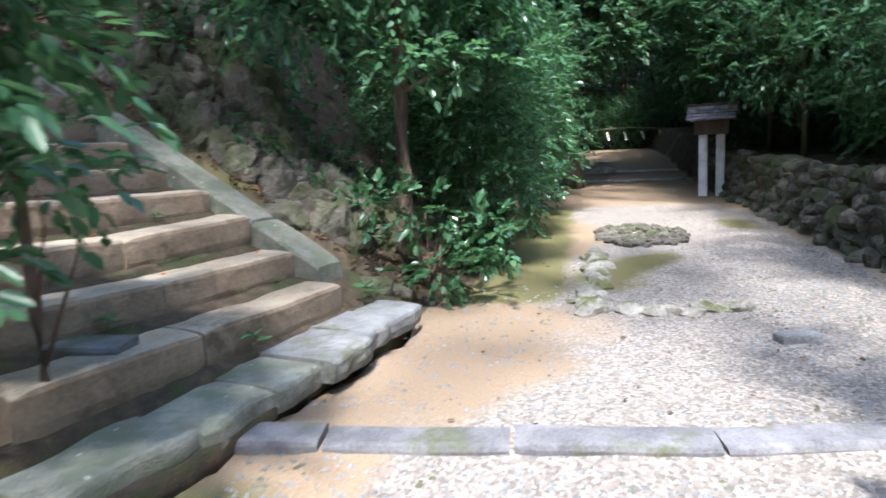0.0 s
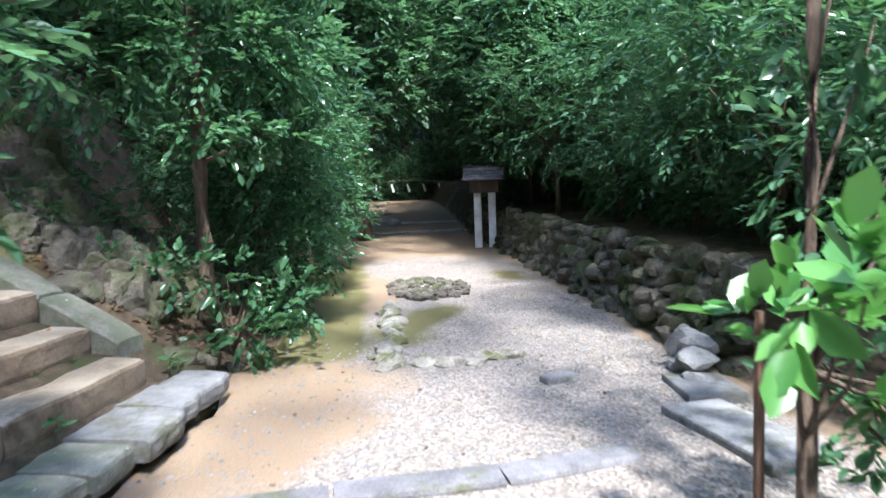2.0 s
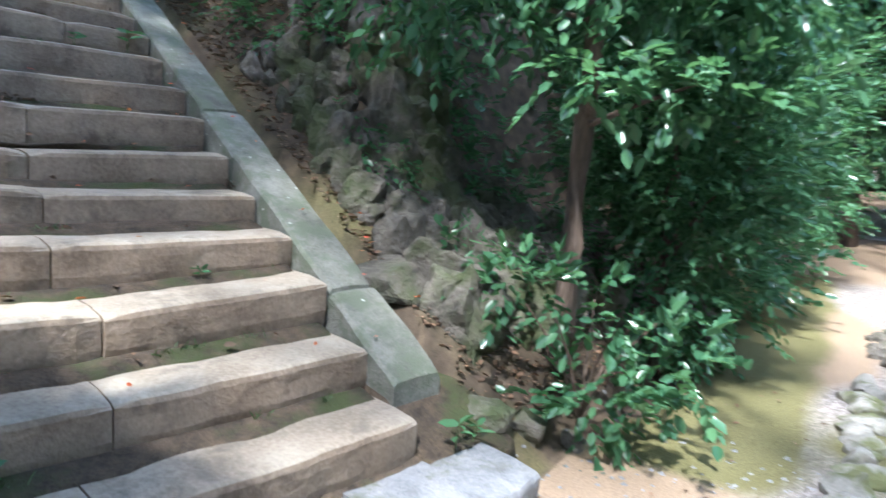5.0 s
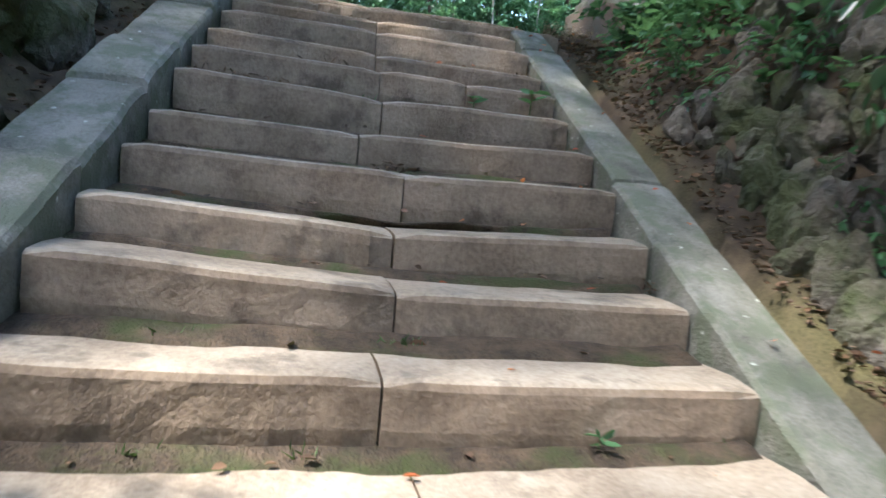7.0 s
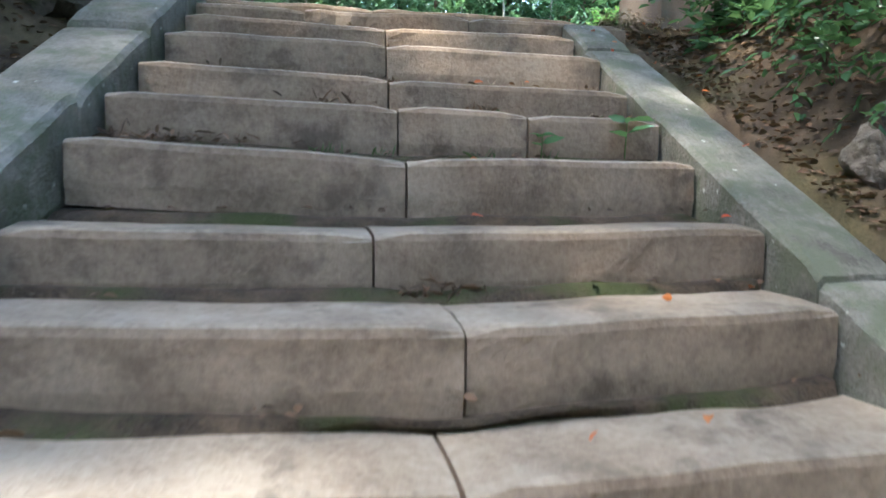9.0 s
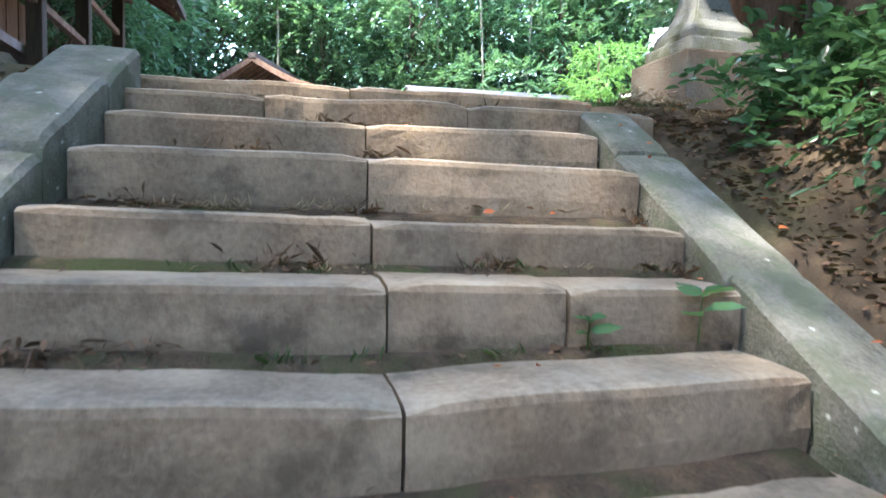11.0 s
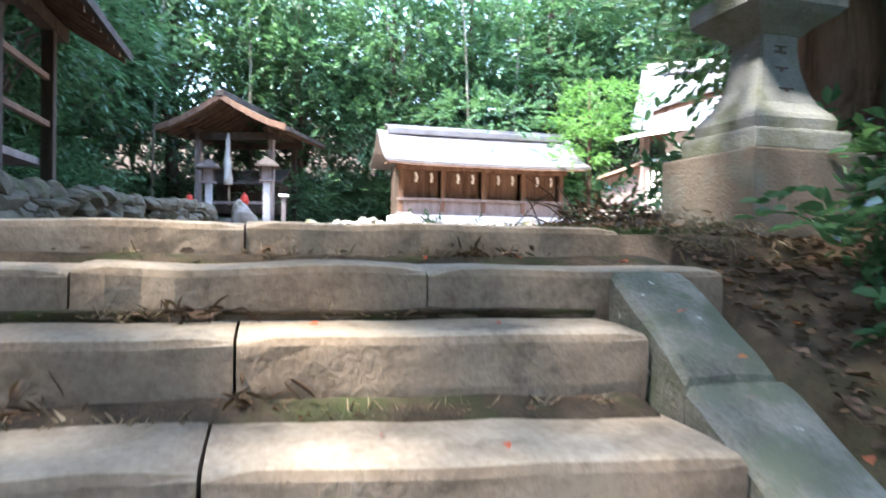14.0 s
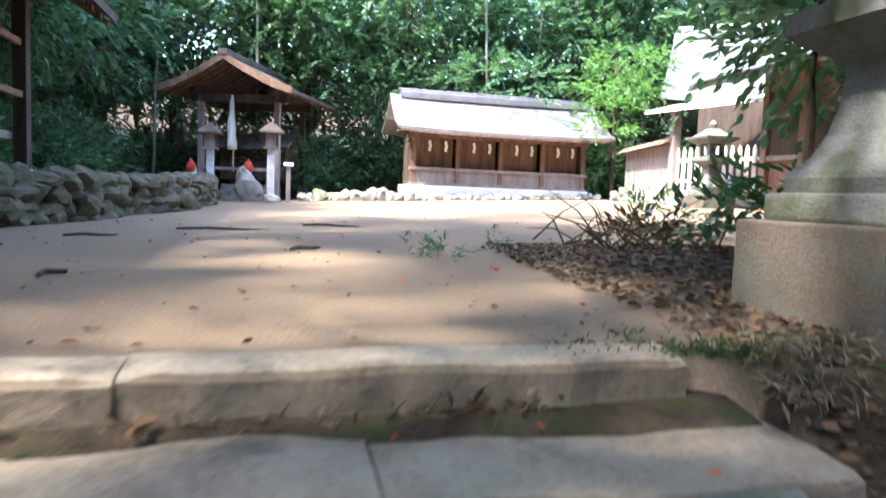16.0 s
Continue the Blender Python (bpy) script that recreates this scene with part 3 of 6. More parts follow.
# ---- foliage ----
def leaf_mesh(name, spots, length, width, mat, seed=0, droop=0.25):
    """Many small folded leaves as one mesh; spots are rows of place and pointing direction."""
    rnd = np.random.RandomState(seed)
    p, d = spots[:, :3], spots[:, 3:]
    n = len(p)
    d = d / np.maximum(1e-6, np.linalg.norm(d, axis=1, keepdims=True))
    up = np.tile(np.array([[0.0, 0.0, 1.0]]), (n, 1)) + 0.45 * rnd.normal(size=(n, 3))
    side = np.cross(d, up)
    side /= np.maximum(1e-6, np.linalg.norm(side, axis=1, keepdims=True))
    nor = np.cross(side, d)
    ln = (length * rnd.uniform(0.65, 1.25, (n, 1)))
    wd = ln * width / length * rnd.uniform(0.8, 1.15, (n, 1))
    tip = p + d * ln - nor * ln * droop * rnd.uniform(0.0, 1.0, (n, 1))
    mid = 0.18 * wd * nor
    a1, a2 = p + d * ln * 0.28 + side * wd * 0.42 + mid, p + d * ln * 0.66 + side * wd * 0.45 + mid - nor * ln * droop * 0.25
    b1, b2 = p + d * ln * 0.28 - side * wd * 0.42 + mid, p + d * ln * 0.66 - side * wd * 0.45 + mid - nor * ln * droop * 0.25
    co = np.stack([p, a1, a2, tip, b2, b1], axis=1).reshape(-1, 3)
    idx = np.arange(n)[:, None] * 6
    fc = np.stack([idx + np.array([[0, 1, 2, 3]]), idx + np.array([[0, 3, 4, 5]])], axis=1).reshape(-1)
    me = bpy.data.meshes.new(name)
    me.vertices.add(len(co))
    me.vertices.foreach_set("co", co.astype(np.float32).ravel())
    me.loops.add(len(fc))
    me.loops.foreach_set("vertex_index", fc.astype(np.int32))
    me.polygons.add(len(fc) // 4)
    me.polygons.foreach_set("loop_start", np.arange(0, len(fc), 4, dtype=np.int32))
    me.materials.append(mat)
    me.update(calc_edges=True)
    me.validate()
    return me


def twig_spots(origins, dirs, seed, per=9, reach=0.32, spread=0.9):
    """Leaves set in turn along short twigs."""
    rnd = np.random.RandomState(seed)
    out = []
    n = len(origins)
    dirs = dirs / np.maximum(1e-6, np.linalg.norm(dirs, axis=1, keepdims=True))
    side = np.cross(dirs, np.array([[0, 0, 1.0]]) + 0.2 * rnd.normal(size=(n, 3)))
    side /= np.maximum(1e-6, np.linalg.norm(side, axis=1, keepdims=True))
    ln = reach * rnd.uniform(0.6, 1.3, (n, 1))
    for i in range(per):
        f = (i + 0.6) / per
        sgn = 1 if i % 2 else -1
        at = origins + dirs * ln * f - np.array([[0, 0, 1.0]]) * ln * 0.25 * f * f + 0.01 * rnd.normal(size=(n, 3))
        way = dirs * (0.7 + f) + side * sgn * spread * (1.1 - 0.7 * f) + 0.18 * rnd.normal(size=(n, 3))
        out.append(np.hstack([at, way]))
    return np.vstack(out)


def blob_twigs(blobs, count, seed, shell=0.55, lift=0.15):
    """Twig feet inside ellipsoid masses (x, y, z, rx, ry, rz), thickest near their skin, pointing outwards."""
    rnd = np.random.RandomState(seed)
    b = np.array(blobs, float)
    vol = (b[:, 3] * b[:, 4] * b[:, 5]) ** 0.75
    pick = rnd.choice(len(b), count, p=vol / vol.sum())
    u = rnd.normal(size=(count, 3))
    u /= np.linalg.norm(u, axis=1, keepdims=True)
    r = (shell + (1 - shell) * rnd.uniform(0, 1, (count, 1)) ** 0.6) * (1 + 0.14 * np.sin(u[:, :1] * 7 + pick[:, None]) + 0.12 * np.cos(u[:, 1:2] * 9))
    o = b[pick, :3] + u * r * b[pick, 3:]
    d = u + np.array([[0, 0, lift]]) + 0.45 * rnd.normal(size=(count, 3))
    return o, d


def foliage(name, parent, blobs, twigs, mat, seed, per=9, reach=0.32, length=0.075, width=0.034, shell=0.55, lift=0.1, label="", droop=0.25):
    o, d = blob_twigs(blobs, twigs, seed, shell, lift)
    me = leaf_mesh(name, twig_spots(o, d, seed + 1, per, reach), length, width, mat, seed + 2, droop)
    ob = new(name, me)
    if parent is not None:
        ob.parent = parent
    return tagged(ob, label)


def limbs(bm, base, top, radius, blobs, seed, each=3, sides=7, low=0.25):
    """Boughs from the trunk into the leaf masses."""
    rnd = random.Random(seed)
    base, top = Vector(base), Vector(top)
    for b in blobs:
        c = Vector(b[:3])
        for _ in range(each):
            goal = c + Vector((rnd.uniform(-0.6, 0.6) * b[3], rnd.uniform(-0.6, 0.6) * b[4], rnd.uniform(-0.5, 0.5) * b[5]))
            f = min(0.97, max(low, (goal.z - base.z) / max(0.1, (top.z - base.z)) - rnd.uniform(0.1, 0.35)))
            start = base.lerp(top, f)
            mid = start.lerp(goal, 0.5) + Vector((rnd.uniform(-0.1, 0.1), rnd.uniform(-0.1, 0.1), rnd.uniform(0.0, 0.15)))
            r = radius * 0.36 * (1.1 - f)
            tube(bm, [start, start.lerp(mid, 0.5), mid, goal], [r, r * 0.75, r * 0.5, r * 0.15], sides, 0.08, rnd.random())


def tree(name, label, at, height, radius, blobs, twigs, mat, bark, seed, lean=(0, 0), group="", length=0.075, width=0.034, per=9,
         reach=0.32, shell=0.5, each=2, crown_label="", m=None, category="tree", low=0.25, wave=0.25):
    """A tapered trunk with boughs and a crown; blobs are relative to the foot."""
    ob = thing(name, label, category, group, m=m if m is not None else Matrix.Translation(at))
    bm = bmesh.new()
    n = 9
    rnd = random.Random(seed)
    pts = [Vector((lean[0] * (i / n) ** 1.2 + wave * radius * rnd.uniform(-1, 1) * (i > 0), lean[1] * (i / n) ** 1.2 + wave * radius * rnd.uniform(-1, 1) * (i > 0),
                   -0.25 + (height + 0.25) * i / n)) for i in range(n + 1)]
    rad = [radius * (1.35 if i == 0 else 1.0) * (1 - 0.72 * i / n) for i in range(n + 1)]
    tube(bm, pts, rad, 12, 0.06, seed)
    limbs(bm, pts[0], pts[-1], radius, blobs, seed, each, 7, low)
    part("trunk", bm, bark, ob, smooth=True)
    foliage("crown", ob, blobs, twigs, mat, seed + 5, per, reach, length, width, shell, label=crown_label)
    return ob


# ---- lower path: edging, walls, posts ----
def build_kerb():
    kerb = thing("kerb", "low kerb of squared grey stones across the gravel", "kerb")
    line = [(-1.35, 4.66), (-0.55, 4.74), (0.30, 4.82), (1.10, 4.90), (1.93, 4.97), (2.68, 5.12)]
    for i, (a, b) in enumerate(zip(line, line[1:])):
        ln = math.dist(a, b) - 0.02
        bm = step_block(0, ln, 0, 0.19, -0.16, 0.04 + 0.012 * (i % 2), 500 + i, 0.012)
        part("kerb_stone", bm, KERB_STONE, kerb, m=Matrix.Translation((*a, land(*a))) @ Matrix.Rotation(math.atan2(b[1] - a[1], b[0] - a[0]), 4, "Z"))


def stone_row(name, label, category, path, size, count, mat, seed, rows=1, row_h=0.0, spread=0.05, sink=0.3, group="", back=0.0):
    """Single stones laid along a line, in courses."""
    ob = thing(name, label, category, group)
    rnd = random.Random(seed)
    for r in range(rows):
        for i in range(count):
            f = (i + 0.5 + 0.5 * (r % 2)) / count
            k = min(len(path) - 2, int(f * (len(path) - 1)))
            g = f * (len(path) - 1) - k
            x = path[k][0] + (path[k + 1][0] - path[k][0]) * g + rnd.uniform(-spread, spread)
            y = path[k][1] + (path[k + 1][1] - path[k][1]) * g + rnd.uniform(-spread, spread)
            turn = math.atan2(path[k + 1][1] - path[k][1], path[k + 1][0] - path[k][0])
            sz = [size[j] * rnd.uniform(0.72, 1.3) for j in range(3)]
            bm = bmesh.new()
            rocky(bm, sz, seed=rnd.randint(0, 9999), cuts=2, turn=turn + rnd.uniform(-0.35, 0.35))
            part("stone", bm, mat, ob, m=Matrix.Translation((x + back * r, y, land(x - (0.45 if back else 0), y) + r * row_h + sz[2] * (0.5 - sink))), smooth=False)
    return ob


def build_lower_path():
    build_kerb()
    stone_row("stone_edging", "double row of weathered pale stones set in the ground", "stone edging",
              [(1.42, 7.05), (1.45, 8.3), (1.52, 9.6)], (0.17, 0.2, 0.12), 24, EDGE_STONE, 3, sink=0.42, spread=0.06)
    stone_row("stone_edging", "row of rounded pale cobbles set across the gravel", "stone edging",
              [(1.65, 7.12), (2.55, 7.30)], (0.17, 0.13, 0.10), 10, EDGE_STONE, 5, sink=0.32)
    bed = thing("cobble_bed", "patch of grey broken cobbles laid flat in moss", "paving")
    rnd = random.Random(8)
    for i in range(150):
        a, r = rnd.uniform(0, 6.283), math.sqrt(rnd.random())
        x, y = 2.05 + 0.55 * r * math.cos(a), 10.75 + 0.85 * r * math.sin(a)
        bm = bmesh.new()
        rocky(bm, (rnd.uniform(0.08, 0.17), rnd.uniform(0.08, 0.15), 0.08), seed=i, cuts=1, turn=rnd.uniform(0, 3))
        part("cobble", bm, ROCK, bed, m=Matrix.Translation((x, y, land(x, y) + 0.015)))
    stone_row("dry_stone_wall", "low dark dry-stone retaining wall beside the path", "wall",
              [(3.95, 6.4), (3.93, 8.5), (3.95, 11.5), (3.98, 15.2), (4.0, 19.5)], (0.29, 0.25, 0.2), 50, ROCK, 11, rows=6, row_h=0.135, back=0.04, spread=0.05, sink=0.35)
    slabs = thing("stone_slab_edge", "flat squared stone slabs edging the gravel", "paving")
    for i, (x, y, w, d, t) in enumerate(((3.32, 5.35, 0.42, 0.95, 8), (3.52, 6.15, 0.4, 0.55, -6), (2.62, 6.55, 0.26, 0.12, 20))):
        bm = bmesh.new()
        box(bm, -w / 2, w / 2, -d / 2, d / 2, -0.1, 0.05, 0.02)
        part("slab", bm, GREY_STONE, slabs, m=Matrix.Translation((x, y, land(x, y))) @ Matrix.Rotation(radians(t), 4, "Z"))
    stone_row("boulder_edge", "mossy boulders edging the shrubs", "boulders", [(3.55, 6.2), (3.75, 6.9)], (0.26, 0.22, 0.2), 5, GREY_STONE, 21, rows=2, row_h=0.14, sink=0.35)
    # far steps of the path
    for i, (y, z) in enumerate(((19.5, 0.42), (21.3, 0.60), (23.2, 0.78), (25.2, 0.94))):
        st = thing("path_step", "low step of stones across the earthen path", "step", "path steps")
        bm = step_block(-0.6, 4.2, y, y + 0.5, z - 0.35, z + 0.02, 700 + i, 0.06)
        part("riser_stone", bm, PALE, st)
        if i in (1, 2):
            bm = bmesh.new()
            rocky(bm, (0.55, 0.4, 0.3), (1.9, y - 0.1, z - 0.02), 40 + i)
            part("stone", bm, PALE, st)
    # folded papers on a rope across the far end
    rope = thing("paper_streamer_rope", "straw rope with white paper streamers across the path end", "rope")
    bm = bmesh.new()
    tube(bm, [(0.2 + 0.55 * i, 27.9, 1.95 - 0.05 * math.sin(i)) for i in range(9)], [0.02] * 9, 6)
    part("rope", bm, STRAW, rope)
    for x in (0.2, 4.6):
        bm = bmesh.new()
        tube(bm, [(x, 27.9, 0.6), (x, 27.9, 2.1)], [0.05, 0.045], 8)
        part("post", bm, DARK_WOOD, rope)
    for i in range(6):
        bm = bmesh.new()
        x = 1.0 + 0.62 * i
        for j in range(3):
            box(bm, x - 0.05 + 0.03 * j, x + 0.03 + 0.03 * j, 27.88, 27.89, 1.74 - 0.1 * j, 1.86 - 0.1 * j)
        part("paper_streamer", bm, PAPER, rope)
    # roofed box on two posts
    ob = thing("roofed_box", "small shingle-roofed wooden box on two pale posts", "shrine box", m=Matrix.Translation((3.72, 15.6, land(3.72, 15.6))) @ Matrix.Rotation(radians(-14), 4, "Z"))
    for x in (-0.15, 0.15):
        bm = bmesh.new()
        box(bm, x - 0.075, x + 0.075, -0.075, 0.075, -0.2, 1.16, 0.012)
        part("post", bm, WHITE_STONE, ob, "pale weathered post")
    part("box", boxes((-0.30, 0.30, -0.2, 0.2, 1.14, 1.40), bevel=0.015), DARK_WOOD, ob)
    roof = bmesh.new()
    for sgn in (-1, 1):
        for r in range(4):
            for c in range(6):
                m = Matrix.Translation((-0.42 + 0.14 * c, 0, 1.66)) @ Matrix.Rotation(radians(28) * -sgn, 4, "X")
                y = sgn * (0.02 + 0.10 * r)
                box(roof, 0.004, 0.136, min(y, y + sgn * 0.17), max(y, y + sgn * 0.17), -0.012 * r, 0.02 - 0.012 * r, m=m)
    part("roof", roof, SHINGLE, ob, "grey shingles")
    part("ridge", boxes((-0.45, 0.45, -0.045, 0.045, 1.65, 1.71), bevel=0.01), DARK_WOOD, ob)


build_lower_path()


# ---- rock beside the stairs ----
def build_rocks():
    face = thing("rubble_bank", "steep dark bank of rough stones with ivy beside the stairs", "stone bank")
    rnd = random.Random(31)
    for i in range(290):
        if i % 3:
            v = rnd.uniform(0.35, 3.1)
            s = 0.42 + FLARE * v / TREAD + 0.26 + 0.95 * rnd.random() ** 1.3
        else:
            s, v = rnd.uniform(0.8, 4.2), rnd.uniform(0.25, 1.7)
        p = STAIR @ Vector((s, v, 0))
        z = land(p.x, p.y)
        big = rnd.uniform(0.2, 0.42) * (0.65 if v > 1.9 else 1.0)
        bm = bmesh.new()
        rocky(bm, (big * rnd.uniform(0.7, 1.1), big * rnd.uniform(0.6, 0.9), big * rnd.uniform(0.9, 1.5)), seed=i * 3, cuts=3, rough=0.34, turn=rnd.uniform(0, 3))
        part("stone", bm, ROCK, face, m=Matrix.Translation((p.x, p.y, z + 0.02)) @ Matrix.Rotation(rnd.uniform(-0.4, 0.4), 4, "X"))
    face2 = thing("rock_face", "dark rock and stones above the outer stair curb", "rock")
    for i in range(60):
        v = rnd.uniform(0.3, 4.8)
        s = -2.62 + FLARE * v / TREAD - 0.2 - abs(rnd.gauss(0, 0.5))
        p = STAIR @ Vector((s, v, 0))
        big = rnd.uniform(0.3, 0.65)
        bm = bmesh.new()
        rocky(bm, (big, big * 0.7, big * rnd.uniform(0.8, 1.3)), seed=900 + i, cuts=3, rough=0.35, turn=rnd.uniform(0, 3))
        part("rock", bm, ROCK, face2, m=Matrix.Translation((p.x, p.y, land(p.x, p.y) + 0.05)))
    stones = thing("curb_foot_stones", "loose rounded stones beside the curb foot", "stones")
    for i, (s, v, b) in enumerate(((0.55, 0.1, 0.3), (0.72, 0.42, 0.36), (0.8, 0.0, 0.28), (1.05, -0.12, 0.26), (0.62, 0.85, 0.5), (1.0, 0.55, 0.4))):
        p = STAIR @ Vector((s, v, 0))
        bm = bmesh.new()
        rocky(bm, (b, b * 0.8, b * 0.6), seed=60 + i, cuts=3, turn=i)
        part("stone", bm, ROCK, stones, m=Matrix.Translation((p.x, p.y, land(p.x, p.y) - 0.02)))


build_rocks()


# ---- the stone lantern at the stair head ----
def square_ring(h, z, bulge=0.0):
    return [(-h, -h, z), (h, -h, z), (h, h, z), (-h, h, z)]


def build_lantern(name, label, m, k=1.0, tall=1.0):
    ob = thing(name, label, "stone lantern", m=m @ Matrix.Diagonal((1, 1, tall, 1)))
    bm = bmesh.new()
    box(bm, -0.46 * k, 0.46 * k, -0.46 * k, 0.46 * k, -0.3, 0.30 * k, 0.012)
    part("plinth", bm, PLINTH, ob, "brown-stained square plinth")
    bm = bmesh.new()
    box(bm, -0.37 * k, 0.37 * k, -0.37 * k, 0.37 * k, 0.30 * k, 0.43 * k, 0.015)
    part("base", bm, LANTERN, ob)
    bm = bmesh.new()
    loft(bm, [square_ring(h * k, z * k) for h, z in ((0.31, 0.43), (0.315, 0.50), (0.30, 0.53), (0.235, 0.60), (0.19, 0.70), (0.16, 0.82), (0.148, 0.95), (0.15, 1.02))])
    bmesh.ops.bevel(bm, geom=[e for e in bm.edges if abs(e.verts[0].co.z - e.verts[1].co.z) > 0.01], offset=0.012 * k, segments=2, affect="EDGES")
    part("shaft", bm, LANTERN, ob, "flared grey shaft with carved characters", smooth=False)
    bm = bmesh.new()
    loft(bm, [square_ring(h * k, z * k) for h, z in ((0.16, 1.02), (0.20, 1.06), (0.30, 1.12), (0.34, 1.16), (0.34, 1.26), (0.30, 1.27))])
    part("platform", bm, LANTERN, ob)
    bm = bmesh.new()
    for x in (-1, 1):
        for y in (-1, 1):
            box(bm, (x * 0.17 - 0.05) * k, (x * 0.17 + 0.05) * k, (y * 0.17 - 0.05) * k, (y * 0.17 + 0.05) * k, 1.27 * k, 1.60 * k, 0.006)
    box(bm, -0.15 * k, 0.15 * k, -0.15 * k, 0.15 * k, 1.27 * k, 1.33 * k)
    box(bm, -0.2 * k, 0.2 * k, -0.2 * k, 0.2 * k, 1.55 * k, 1.60 * k)
    part("fire_box", bm, LANTERN, ob)
    bm = bmesh.new()
    loft(bm, [square_ring(h * k, z * k) for h, z in ((0.30, 1.60), (0.46, 1.66), (0.47, 1.71), (0.34, 1.78), (0.2, 1.90), (0.11, 1.98))])
    for v in bm.verts:
        if v.co.z < 1.73 * k and abs(v.co.x) > 0.4 * k:
            v.co.z += 0.05 * k
    part("cap", bm, LANTERN, ob)
    bm = bmesh.new()
    tube(bm, [(0, 0, z * k) for z in (1.98, 2.0, 2.05, 2.12, 2.2)], [r * k for r in (0.09, 0.06, 0.1, 0.09, 0.01)], 10)
    part("finial", bm, LANTERN, ob, smooth=True)
    return ob


LANT = place(1.71, 5.75, 3.30)
big_lantern = build_lantern("stone_lantern", "tall grey stone lantern with flared shaft on brown square plinth", LANT, 0.74, 1.09)
# carved characters, worn past reading, on the face towards the stairs
for i, (x, z, w, h) in enumerate(((0.0, 0.93, 0.09, 0.05), (0.0, 0.80, 0.10, 0.05), (0.01, 0.67, 0.11, 0.05))):
    bm = bmesh.new()
    y = -(0.15 + 0.0) - (0.05 if z < 0.75 else 0.012 if z < 0.9 else 0.0)
    for j, (a, b, c, d) in enumerate(((-0.5, 0.5, 0.32, 0.5), (-0.12, 0.12, -0.5, 0.5), (-0.5, -0.2, -0.4, -0.1), (0.2, 0.5, -0.45, -0.2))):
        box(bm, x + a * w, x + b * w, y - 0.004, y + 0.06, z + c * h, z + d * h, m=None)
    part("carved_mark", bm, DARK_WOOD, big_lantern, "worn dark carved strokes", m=Matrix.Diagonal((0.74, 0.74, 0.74, 1)))
build_lantern("stone_lantern", "small grey stone lantern in the sunlit yard", place(7.65, 15.0), 0.76)


# ---- the long shrine ----
def roof_sheet(bm, profile, x0, x1, thick, sag=0.0, n=14):
    """A curved roof of the given (y, z) line, with upturned ends."""
    rings = []
    for i in range(n + 1):
        f = i / n
        x = x0 + (x1 - x0) * f
        up = sag * (2 * f - 1) ** 4
        top = [(x, y, z + up) for y, z in profile]
        rings.append(top + [(x, y, z + up - thick) for y, z in reversed(profile)])
    loft(bm, rings)


